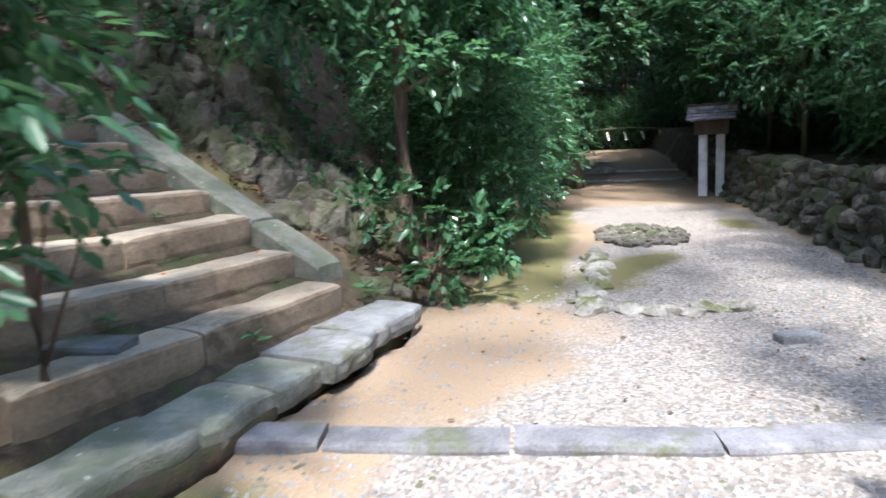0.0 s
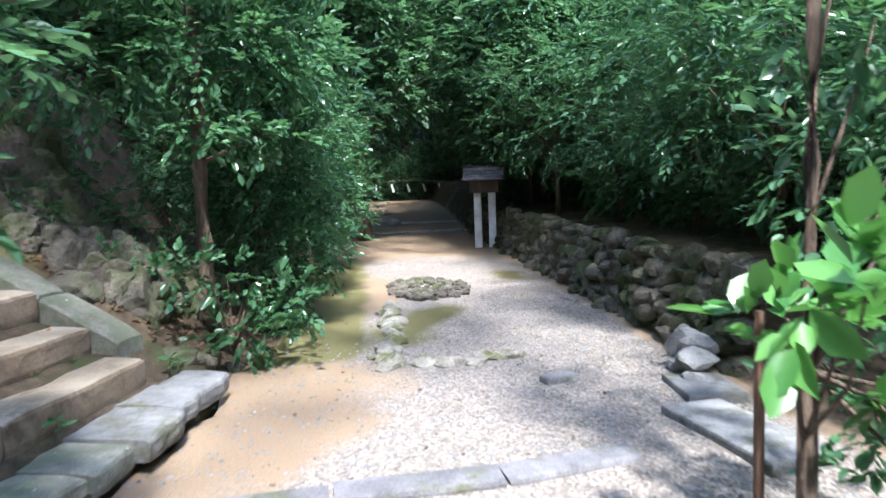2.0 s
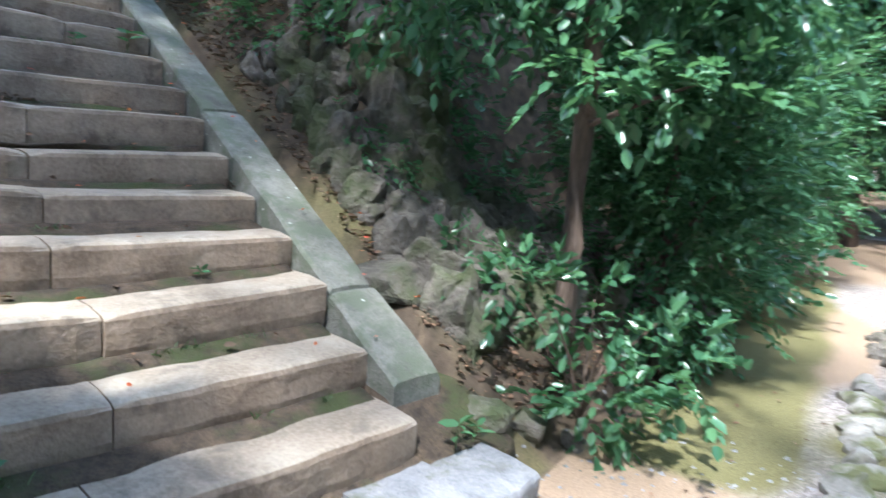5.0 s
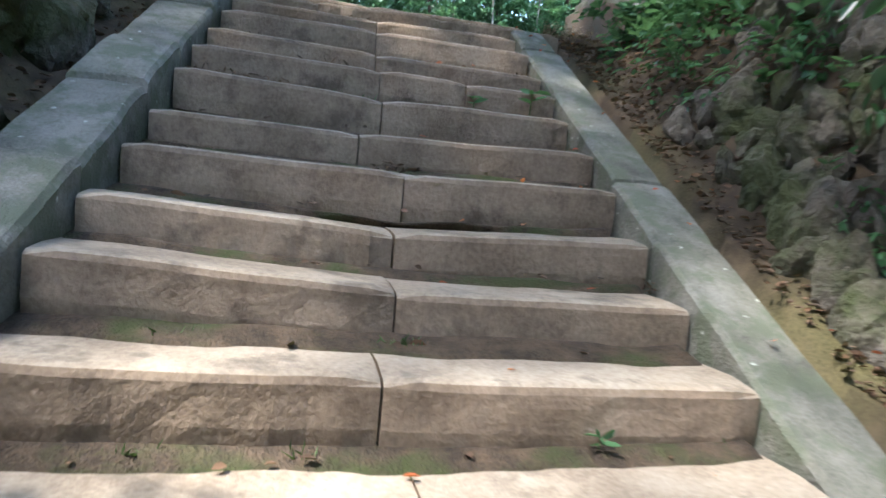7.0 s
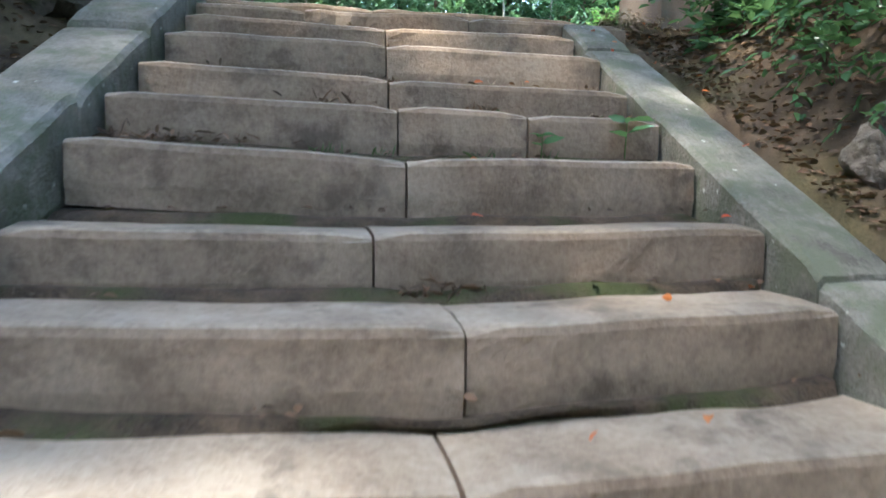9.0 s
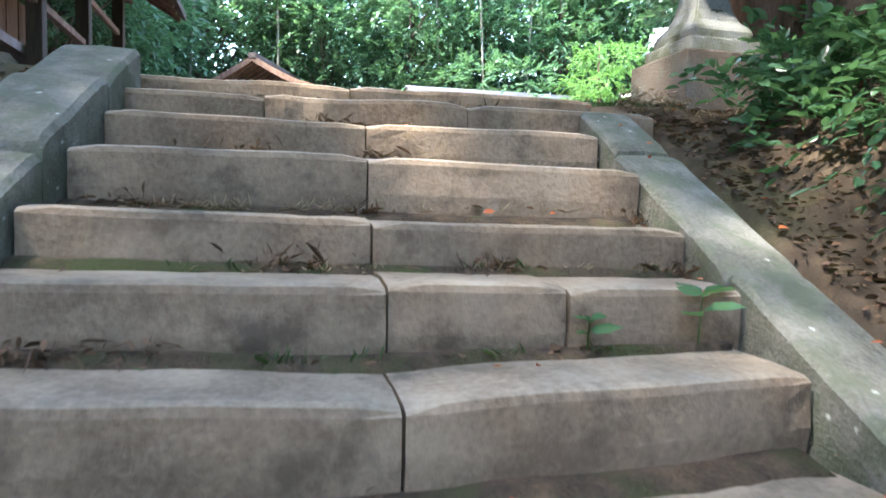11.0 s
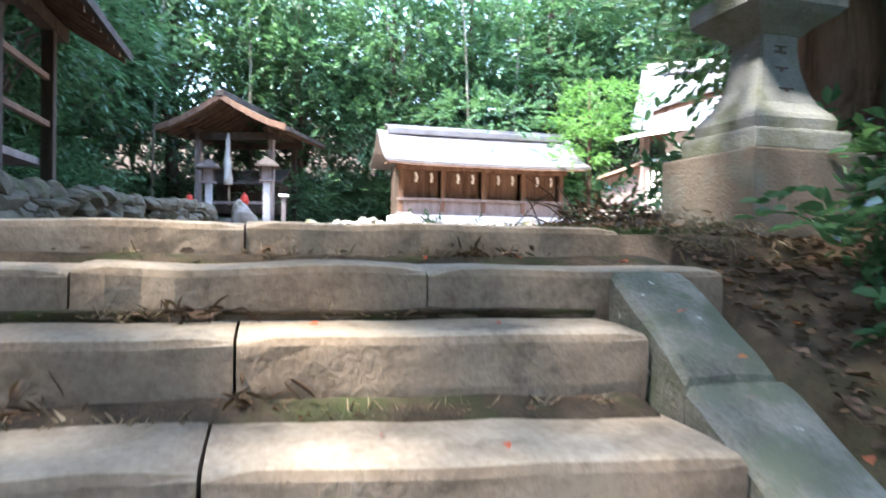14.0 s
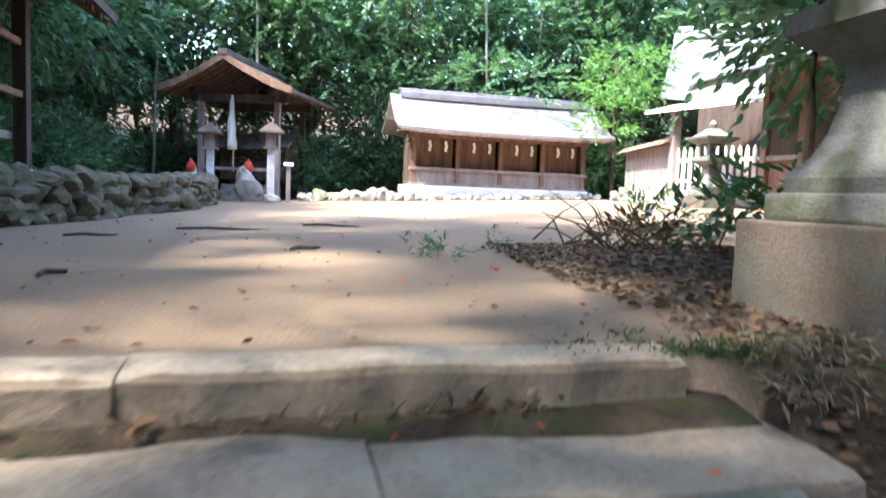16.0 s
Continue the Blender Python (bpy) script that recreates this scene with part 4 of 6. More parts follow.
def build_shrine():
    ob = thing("long_shrine", "low wooden shrine of four bays under a curved grey metal roof", "shrine", m=place(5.5, 21.15))
    L, z0 = 2.45, 0.0
    bm = bmesh.new()
    box(bm, -L - 0.12, L + 0.12, -0.12, 1.5, -0.35, 0.32, 0.01)
    part("plinth", bm, PLASTER, ob, "white plastered plinth")
    for i in range(5):
        x = -L + 2 * L * i / 4
        bm = bmesh.new()
        box(bm, x - 0.06, x + 0.06, 0.0, 0.12, 0.32, 1.75, 0.008)
        part("post", bm, WOOD, ob)
    part("rail", boxes((-L - 0.1, L + 0.1, -0.03, 0.14, 0.72, 0.80), (-L - 0.1, L + 0.1, -0.02, 0.14, 0.33, 0.40)), GREY_WOOD, ob)
    part("lintel", boxes((-L - 0.15, L + 0.15, -0.02, 0.14, 1.58, 1.72)), WOOD, ob)
    for i in range(4):
        x = -L + 2 * L * i / 4
        bm = bmesh.new()
        box(bm, x + 0.07, x + L / 2 - 0.07, 0.04, 0.08, 0.40, 0.72, 0.004)
        box(bm, x + 0.14, x + L / 2 - 0.14, 0.028, 0.05, 0.46, 0.66, 0.004)
        part("lower_panel", bm, GREY_WOOD, ob)
        for j in range(10):
            w = (L / 2 - 0.14) / 10
            door = bmesh.new()
            box(door, x + 0.07 + j * w, x + 0.07 + (j + 0.93) * w, 0.30 + 0.006 * (j % 2), 0.34, 0.80, 1.6)
            part("door_slat", door, WOOD, ob)
        for j in (0.34, 0.70):
            p = bmesh.new()
            cx = x + L / 2 * j
            for q in range(3):
                box(p, cx - 0.035 + 0.02 * (q % 2), cx + 0.035 + 0.02 * (q % 2), -0.05, -0.044, 1.40 - 0.085 * q, 1.50 - 0.085 * q)
            part("paper_streamer", p, PAPER, ob, "white zigzag paper streamer")
    bm = bmesh.new()
    box(bm, -L, L, 1.38, 1.46, 0.32, 1.75)
    box(bm, -L - 0.02, -L + 0.06, 0.12, 1.38, 0.32, 1.75)
    box(bm, L - 0.06, L + 0.02, 0.12, 1.38, 0.32, 1.75)
    part("wall", bm, DARK_WOOD, ob)
    prof = [(-0.75, 1.74), (-0.5, 1.83), (-0.2, 1.97), (0.1, 2.16), (0.4, 2.42), (0.7, 2.72), (1.0, 2.42), (1.3, 2.16), (1.7, 1.95), (2.1, 1.8)]
    bm = bmesh.new()
    roof_sheet(bm, prof, -3.02, 3.02, 0.07, 0.06, 20)
    part("roof", bm, COPPER, ob, "curved grey metal roof with a bright sheen", smooth=False)
    bm = bmesh.new()
    roof_sheet(bm, [(y, z - 0.075) for y, z in prof[:4]], -2.96, 2.96, 0.05, 0.06, 20)
    part("eave_board", bm, WOOD, ob)
    bm = bmesh.new()
    box(bm, -2.75, 2.75, 0.55, 0.85, 2.66, 2.86, 0.03)
    box(bm, -2.8, 2.8, 0.6, 0.8, 2.86, 2.93, 0.02)
    part("ridge", bm, COPPER, ob)
    for i in range(40):
        x = -2.9 + 5.8 * i / 39
        bm = bmesh.new()
        box(bm, x - 0.02, x + 0.02, -0.62, 0.1, 1.70, 1.74, m=Matrix.Translation((0, 0, 0)) @ Matrix.Rotation(radians(0), 4, "X"))
        part("rafter", bm, WOOD, ob)


def build_pavilion():
    ob = thing("worship_pavilion", "small open wooden pavilion with a gabled bark roof and bell cloth", "pavilion", m=place(-1.5, 21.9, turn=-22))
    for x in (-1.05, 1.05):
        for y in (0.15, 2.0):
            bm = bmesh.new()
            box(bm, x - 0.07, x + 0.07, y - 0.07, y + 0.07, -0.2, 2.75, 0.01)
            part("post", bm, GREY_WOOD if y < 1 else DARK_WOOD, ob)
    part("beam", boxes((-1.3, 1.3, 0.08, 0.22, 2.55, 2.75), (-1.3, 1.3, 1.93, 2.07, 2.55, 2.75), (-1.12, -0.98, -0.3, 2.4, 2.72, 2.86), (0.98, 1.12, -0.3, 2.4, 2.72, 2.86), bevel=0.008), DARK_WOOD, ob)
    for sgn in (-1, 1):
        bm = bmesh.new()
        rings = []
        for i in range(9):
            y = -0.75 + 3.6 * i / 8
            top = [(sgn * x, y, z) for x, z in ((0.0, 3.62), (0.45, 3.36), (0.95, 3.10), (1.35, 2.92), (1.75, 2.80))]
            rings.append(top + [(p[0], p[1], p[2] - 0.10) for p in reversed(top)])
        loft(bm, rings)
        part("roof_slope", bm, ROOF_DARK, ob)
        for i in range(12):
            bm = bmesh.new()
            y = -0.65 + 3.4 * i / 11
            loft(bm, [[(sgn * x, y - 0.025, z), (sgn * x, y + 0.025, z), (sgn * x, y + 0.025, z - 0.06), (sgn * x, y - 0.025, z - 0.06)]
                      for x, z in ((0.05, 3.49), (0.45, 3.25), (0.95, 2.99), (1.7, 2.70))])
            part("rafter", bm, WOOD, ob)
        bm = bmesh.new()
        loft(bm, [[(sgn * x, -0.80, z + 0.03), (sgn * x, -0.74, z + 0.03), (sgn * x, -0.74, z - 0.14), (sgn * x, -0.80, z - 0.14)]
                  for x, z in ((0.0, 3.62), (0.45, 3.36), (0.95, 3.10), (1.35, 2.92), (1.78, 2.80))])
        part("bargeboard", bm, WOOD, ob)
    part("ridge", boxes((-0.12, 0.12, -0.82, 2.9, 3.56, 3.72), bevel=0.02), ROOF_DARK, ob)
    bm = bmesh.new()
    tube(bm, [(-0.12, 0.0, 2.72), (-0.12, -0.02, 2.5), (-0.14, 0.0, 1.9), (-0.13, 0.01, 1.5), (-0.12, 0.02, 1.32)], [0.03, 0.06, 0.11, 0.12, 0.11], 12, 0.12, 3)
    part("bell_cloth", bm, CLOTH, ob, "long pale striped cloth hanging from the roof", smooth=True)
    bm = bmesh.new()
    tube(bm, [(-0.1, 0.03, 1.4), (-0.1, 0.03, 0.75)], [0.025, 0.03], 8)
    part("bell_rope", bm, STRAW, ob)
    part("inner_shrine", boxes((-0.95, 0.95, 1.0, 1.9, 0.55, 1.5), bevel=0.02), DARK_WOOD, ob, "dark small sanctuary")
    bm = bmesh.new()
    roof_sheet(bm, [(0.6, 1.42), (0.9, 1.55), (1.4, 1.85), (1.9, 1.6)], -1.15, 1.15, 0.06, 0.05)
    part("inner_roof", bm, ROOF_DARK, ob)
    part("offering_rail", boxes((-0.95, 0.95, -0.05, 0.02, 0.78, 0.86), (-0.95, -0.89, -0.05, 0.02, 0.0, 0.8), (0.3, 0.36, -0.05, 0.02, 0.0, 0.8)), GREY_WOOD, ob)
    for i in range(3):
        bm = bmesh.new()
        box(bm, -0.75, 0.75, 0.1 + 0.28 * i, 0.95, -0.1 + 0.17 * i, 0.09 + 0.17 * i, 0.015)
        part("stone_step", bm, PALE, ob)


def build_pillar_lantern(s, v):
    ob = thing("pillar_lantern", "white stone pillar carrying a small roofed wooden lantern", "lantern", "pillar lanterns", m=place(s, v))
    bm = bmesh.new()
    rocky(bm, (0.5, 0.42, 0.26), (0, 0, 0.04), 7, 3)
    part("base_stone", bm, PALE, ob, smooth=False)
    bm = bmesh.new()
    box(bm, -0.085, 0.085, -0.085, 0.085, 0.05, 1.26, 0.02)
    part("pillar", bm, WHITE_STONE, ob)
    part("lantern_box", boxes((-0.17, 0.17, -0.17, 0.17, 1.26, 1.31), (-0.13, 0.13, -0.13, 0.13, 1.31, 1.62), bevel=0.006), GREY_WOOD, ob)
    for x in (-0.14, 0.14):
        for y in (-0.14, 0.14):
            part("corner_post", boxes((x - 0.02, x + 0.02, y - 0.02, y + 0.02, 1.31, 1.64), bevel=0.003), DARK_WOOD, ob)
    bm = bmesh.new()
    loft(bm, [square_ring(h, z) for h, z in ((0.29, 1.62), (0.28, 1.66), (0.12, 1.80), (0.03, 1.86))])
    part("roof", bm, ROOF_DARK, ob)


def build_yard():
    build_shrine()
    build_pavilion()
    build_pillar_lantern(-2.0, 20.47)
    build_pillar_lantern(-0.6, 20.0)
    for x, s in ((-2.5, 1), (-1.15, 2)):
        ob = thing("pedestal", "rough stone pedestal with a small red-clothed figure", "pedestal", "pedestals", m=place(x, 21.0))
        bm = bmesh.new()
        rocky(bm, (0.55, 0.5, 0.95), (0, 0, 0.35), 70 + s, 3)
        part("stone", bm, PALE, ob)
        bm = bmesh.new()
        tube(bm, [(0, 0, 0.72), (0, 0, 0.86), (0, 0.02, 0.98), (0, 0.0, 1.05)], [0.1, 0.11, 0.07, 0.03], 10)
        part("figure", bm, RED, ob, "small figure in a red bib", smooth=True)
    ob = thing("sign_post", "short grey post with a small slanted board", "sign", m=place(-0.2, 19.45))
    part("post", boxes((-0.05, 0.05, -0.05, 0.05, -0.1, 0.86)), GREY_WOOD, ob)
    bm = bmesh.new()
    box(bm, -0.11, 0.11, -0.09, 0.09, 0.86, 0.90, 0.006)
    bmesh.ops.rotate(bm, cent=(0, 0, 0.88), matrix=Matrix.Rotation(radians(20), 3, "X"), verts=bm.verts)
    part("board", bm, WHITE_STONE, ob)
    # rubble edging in front of the trees and under the shrine
    A = [tuple((STAIR @ Vector(p))[:2]) for p in ((0.1, 21.2, 0), (1.5, 20.9, 0), (2.9, 20.7, 0))]
    stone_row("rubble_edging", "rough pale stones edging the yard", "stones", A, (0.3, 0.24, 0.34), 13, PALE, 77, sink=0.2)
    B = [tuple((STAIR @ Vector(p))[:2]) for p in ((2.75, 20.85, 0), (5.5, 20.8, 0), (8.4, 20.9, 0))]
    stone_row("rubble_edging", "rough pale stones at the foot of the white plinth", "stones", B, (0.26, 0.2, 0.2), 26, PALE, 78, sink=0.25)
    C = [tuple((STAIR @ Vector(p))[:2]) for p in ((-3.6, 6.5, 0), (-3.1, 11.5, 0), (-2.0, 15.9, 0), (-1.9, 19.5, 0))]
    stone_row("yard_stone_wall", "low mossy stone retaining wall along the yard", "wall", C, (0.5, 0.36, 0.26), 40, MOSS_ROCK, 79, rows=4, row_h=0.15, sink=0.38)
    D = [tuple((STAIR @ Vector(p))[:2]) for p in ((8.4, 20.0, 0), (8.6, 18.5, 0))]
    stone_row("rubble_edging", "heap of pale rubble beside the shrine", "stones", D, (0.3, 0.24, 0.2), 7, PALE, 80, rows=2, row_h=0.12, spread=0.25, sink=0.25)


def board_wall(ob, a, b, z0, z1, n, mat):
    """Upright boards from a to b (stair coordinates, in the thing's own space)."""
    for i in range(n):
        p, q = Vector(a).lerp(Vector(b), i / n), Vector(a).lerp(Vector(b), (i + 0.96) / n)
        d = (q - p).normalized()
        nrm = Vector((-d.y, d.x)) * 0.02
        bm = bmesh.new()
        loft(bm, [[(*(p - nrm), z), (*(q - nrm), z), (*(q + nrm), z), (*(p + nrm), z)] for z in (z0, z1)])
        part("board", bm, mat, ob)


NEARER = STAIR @ Matrix.Translation((-0.5, 0, 0))


def build_right_buildings():
    g = 3.62
    fence = thing("board_fence", "weathered plank wall with a sloped cap on a plastered footing", "fence", m=NEARER)
    board_wall(fence, (9.05, 19.8), (8.3, 16.6), g + 0.35, g + 1.25, 12, GREY_WOOD)
    bm = bmesh.new()
    loft(bm, [[(x - 0.12, y, z), (x + 0.12, y, z), (x + 0.12, y, z + h), (x - 0.12, y, z + h)] for x, y, z, h in ((9.1, 20.0, g - 0.3, 0.65), (8.3, 16.5, g - 0.3, 0.65))])
    part("footing", bm, PALE, fence, "grey stained footing")
    bm = bmesh.new()
    loft(bm, [[(x - 0.28, y, g + 1.23), (x, y, g + 1.40), (x + 0.28, y, g + 1.23), (x, y, g + 1.30)] for x, y in ((9.12, 20.05), (8.28, 16.5))])
    part("cap", bm, WOOD, fence)
    gate = thing("fence_gate", "white picket gate under a pale lean-to roof", "gate", m=NEARER)
    for i in range(13):
        f = i / 12
        s, v = 8.35 + 0.55 * f, 16.4 - 1.9 * f
        bm = bmesh.new()
        loft(bm, [[(s - 0.012, v - 0.05 * w, z), (s + 0.012, v - 0.05 * w, z), (s + 0.012, v + 0.05 * w, z), (s - 0.012, v + 0.05 * w, z)]
                  for z, w in ((g + 0.25, 1), (g + 1.05, 1), (g + 1.15, 0.1))])
        part("picket", bm, PLASTER, gate)
    for z in (0.42, 0.85):
        bm = bmesh.new()
        loft(bm, [[(s + 0.01, v, g + z), (s + 0.05, v, g + z), (s + 0.05, v, g + z + 0.07), (s + 0.01, v, g + z + 0.07)] for s, v in ((8.35, 16.45), (8.92, 14.4))])
        part("rail", bm, PLASTER, gate)
    for s, v in ((8.32, 16.5), (8.95, 14.4)):
        bm = bmesh.new()
        box(bm, s - 0.08, s + 0.08, v - 0.08, v + 0.08, g - 0.2, g + 2.05, 0.01)
        part("post", bm, GREY_WOOD, gate)
    bm = bmesh.new()
    loft(bm, [[(s - 0.45, v, g + 1.88), (s + 0.5, v, g + 2.12), (s + 0.5, v, g + 2.19), (s - 0.45, v, g + 1.95)] for s, v in ((8.25, 16.9), (9.0, 14.2))])
    part("roof", bm, PLASTER, gate, "pale sheet roof")
    bm = bmesh.new()
    loft(bm, [[(s - 0.15, v, g - 0.3), (s + 0.2, v, g - 0.3), (s + 0.2, v, g + 0.26), (s - 0.15, v, g + 0.26)] for s, v in ((8.3, 16.55), (8.95, 14.3))])
    part("footing", bm, PALE, gate)
    part("back_wall", boxes((9.6, 9.75, 14.2, 17.6, g, g + 2.2)), DARK_WOOD, gate)
    house = thing("shrine_office", "brown wooden building with deep eaves and a lattice window", "building", m=NEARER)
    part("wall", boxes((8.2, 8.3, 11.0, 13.6, g, g + 2.4), (8.2, 12, 13.5, 13.6, g, g + 2.4)), WOOD, house)
    for v in (13.55, 12.7, 11.8):
        part("post", boxes((8.1, 8.22, v - 0.07, v + 0.07, g - 0.2, g + 2.4)), WOOD, house)
    part("rail", boxes((8.12, 8.2, 11.0, 13.5, g + 0.75, g + 0.83), (8.12, 8.2, 11.0, 13.5, g + 1.45, g + 1.52)), GREY_WOOD, house)
    for v in (13.1, 12.3):
        part("window", boxes((8.14, 8.18, v - 0.3, v + 0.3, g + 0.85, g + 1.42)), DARK_WOOD, house)
    bm = bmesh.new()
    loft(bm, [[(7.1, v, g + 1.95 - 0.0), (9.8, v, g + 3.1), (9.8, v, g + 3.2), (7.1, v, g + 2.05)] for v in (10.2, 14.3)])
    part("roof", bm, WOOD, house)
    bm = bmesh.new()
    loft(bm, [[(7.05, v, g + 2.05), (9.8, v, g + 3.21), (9.8, v, g + 3.24), (7.05, v, g + 2.08)] for v in (10.15, 14.35)])
    part("roof_sheet", bm, COPPER, house)
    hall = thing("main_hall", "large hall with a broad bright metal roof behind the fence", "building",
                 m=NEARER @ Matrix.Translation((14.7, 20.5, 0)) @ Matrix.Rotation(radians(-38), 4, "Z"))
    bm = bmesh.new()
    roof_sheet(bm, [(-2.9, 6.45), (-2.2, 6.85), (-1.3, 7.5), (-0.5, 8.2), (0.0, 8.75), (0.6, 8.2), (2.9, 6.4)], -3.4, 5.5, 0.14, 0.15)
    part("roof", bm, COPPER, hall, "broad pale metal roof")
    part("ridge", boxes((-3.2, 5.3, -0.25, 0.25, 8.65, 8.95), (-3.3, 5.4, -0.12, 0.12, 8.95, 9.05), bevel=0.03), COPPER, hall)
    part("wall", boxes((-2.4, 5.0, -1.6, 2.4, 3.4, 6.9)), DARK_WOOD, hall)
    part("eave_board", boxes((-3.2, 5.3, -2.7, -1.6, 6.28, 6.36)), WOOD, hall)


def build_left_building():
    ob = thing("open_hall", "dark open timber building on stone footings above the wall", "building", m=STAIR)
    g = 3.66
    for s in (-3.6, -5.2):
        for v in (8.0, 9.6, 11.4, 13.4):
            bm = bmesh.new()
            box(bm, s - 0.08, s + 0.08, v - 0.08, v + 0.08, g, g + 2.5, 0.01)
            part("post", bm, DARK_WOOD, ob)
            bm = bmesh.new()
            box(bm, s - 0.13, s + 0.13, v - 0.13, v + 0.13, g - 0.35, g + 0.06, 0.02)
            part("footing_stone", bm, PALE, ob)
    part("floor", boxes((-5.4, -3.7, 7.6, 13.6, g + 0.42, g + 0.52)), GREY_WOOD, ob)
    part("rail", boxes((-3.64, -3.56, 7.8, 13.4, g + 0.95, g + 1.03), (-3.63, -3.57, 7.8, 13.4, g + 1.6, g + 1.68)), WOOD, ob)
    part("beam", boxes((-3.7, -3.5, 7.4, 14.0, g + 2.3, g + 2.5), (-5.3, -3.3, 9.5, 9.7, g + 2.05, g + 2.2), (-5.3, -3.3, 11.3, 11.5, g + 2.05, g + 2.2)), DARK_WOOD, ob)
    for i in range(8):
        v = 9.7 + 0.46 * i
        part("wall_board", boxes((-4.9, -4.86, v, v + 0.42, g + 0.5, g + 1.9)), WOOD, ob)
    bm = bmesh.new()
    loft(bm, [[(-2.7, v, g + 2.2), (-4.4, v, g + 3.2), (-6.4, v, g + 2.2), (-6.4, v, g + 2.32), (-4.4, v, g + 3.36), (-2.7, v, g + 2.32)] for v in (7.2, 14.4)])
    part("roof", bm, ROOF_DARK, ob)
    for i in range(18):
        v = 7.3 + 0.41 * i
        bm = bmesh.new()
        loft(bm, [[(s, v - 0.03, z), (s, v + 0.03, z), (s, v + 0.03, z - 0.08), (s, v - 0.03, z - 0.08)] for s, z in ((-2.78, g + 2.21), (-4.3, g + 3.11))])
        part("rafter", bm, WOOD, ob)


build_yard()
build_right_buildings()
build_left_building()


# ---- trees and shrubs ----
def build_trees():
    # evergreen at the foot of the rock, leaning over the path
    ever = tree("evergreen_tree", "slender brown-barked evergreen beside the stair foot", (-0.1, 7.75, 0.32), 4.2, 0.085,
         [(0.1, 0.1, 2.35, 0.9, 0.9, 0.38), (-0.7, -0.45, 2.25, 0.65, 0.5, 0.3), (0.6, 0.25, 2.3, 0.6, 0.7, 0.4), (0.2, 0.9, 2.8, 1.0, 1.0, 0.5), (0.0, 0.0, 3.2, 1.1, 1.1, 0.5), (-0.3, -0.2, 4.0, 1.1, 1.1, 0.6)],
         1500, LEAF, BARK, 101, lean=(0.05, 0.05), length=0.09, width=0.046, low=0.5, each=1, wave=0.08)
    foliage("low_leaves", ever, [(0.23, -0.5, 1.68, 0.5, 0.28, 0.13), (0.65, -0.3, 1.62, 0.4, 0.3, 0.14)], 42, LEAF, 104, per=8, reach=0.22, length=0.095, width=0.052, shell=0.2)
    bm = bmesh.new()
    tube(bm, [(0.02, 0.0, 1.45), (0.15, -0.25, 1.6), (0.25, -0.55, 1.68)], [0.02, 0.014, 0.005], 6)
    tube(bm, [(0.02, 0.0, 1.4), (0.35, -0.15, 1.52), (0.7, -0.3, 1.62)], [0.02, 0.014, 0.005], 6)
    part("low_bough", bm, BARK, ever)
    sh = thing("camellia_shrub", "low glossy camellia shoots round the trunk", "shrub", m=Matrix.Translation((0.15, 7.5, 0.25)))
    foliage("leaves", sh, [(0.15, -0.15, 0.1, 0.36, 0.3, 0.16), (-0.3, -0.22, 0.62, 0.30, 0.16, 0.10), (0.15, -0.15, 0.55, 0.3, 0.16, 0.12), (0.45, -0.05, 0.3, 0.28, 0.25, 0.2)], 85, LEAF, 111,
            per=8, reach=0.2, length=0.085, width=0.05, shell=0.3)
    bm = bmesh.new()
    for i in range(7):
        a = i * 0.9
        tube(bm, [(0, 0, -0.1), (0.15 * math.cos(a), 0.15 * math.sin(a), 0.25), (0.35 * math.cos(a), 0.3 * math.sin(a), 0.5)], [0.012, 0.009, 0.004], 5)
    part("stem", bm, BARK, sh)
    # hedge of small-leaved shrubs along the path, to its dark end
    for i, (x, y, r, h) in enumerate(((0.15, 9.0, 0.7, 2.5), (0.25, 10.8, 0.85, 2.9), (0.3, 13.0, 1.0, 3.3), (0.15, 15.6, 1.1, 3.6), (0.1, 18.5, 1.3, 3.8), (0.0, 21.5, 1.4, 3.6), (-0.6, 25.0, 1.6, 3.8))):
        tree("evergreen_shrub", "dense small-leaved evergreen shrub beside the path", (x, y, land(x, y)), h * 0.9, 0.06,
             [(0.1, 0, h * 0.35, r, r, h * 0.32), (0.0, 0, h * 0.75, r * 1.05, r, h * 0.35), (0.25, -0.2, h * 0.6, r * 0.7, r * 0.7, h * 0.3)],
             int(1250 - 70 * i), LEAF, BARK, 120 + 7 * i, length=0.07, width=0.036, per=9, reach=0.22, group="shrubs beside the path", category="shrub", each=3)
    # shrubs and young trees behind the low wall
    spots = ((4.9, 7.4, 3.3, 1.15), (5.1, 9.3, 3.6, 1.3), (5.0, 11.4, 3.8, 1.3), (4.7, 13.6, 3.9, 1.2), (4.9, 16.4, 4.4, 1.5), (4.6, 19.2, 4.4, 1.5), (6.6, 8.4, 4.6, 1.6), (6.9, 12.5, 5.0, 1.8), (7.0, 5.6, 4.2, 1.6), (5.2, 5.4, 3.4, 1.1))
    for i, (x, y, h, r) in enumerate(spots):
        tree("evergreen_tree", "many-stemmed evergreen behind the low stone wall", (x, y, land(x, y)), h, 0.055,
             [(-0.3, 0, h * 0.42, r * 0.85, r, h * 0.2), (0.0, 0.1, h * 0.68, r * 1.1, r * 1.1, h * 0.24), (-0.55, -0.2, h * 0.58, r * 0.8, r * 0.8, h * 0.16), (0, 0, h * 0.95, r, r, h * 0.2)],
             1150, LEAF, BARK, 200 + 9 * i, length=0.085, width=0.036, per=9, reach=0.3, group="trees behind the wall", each=3, shell=0.35)
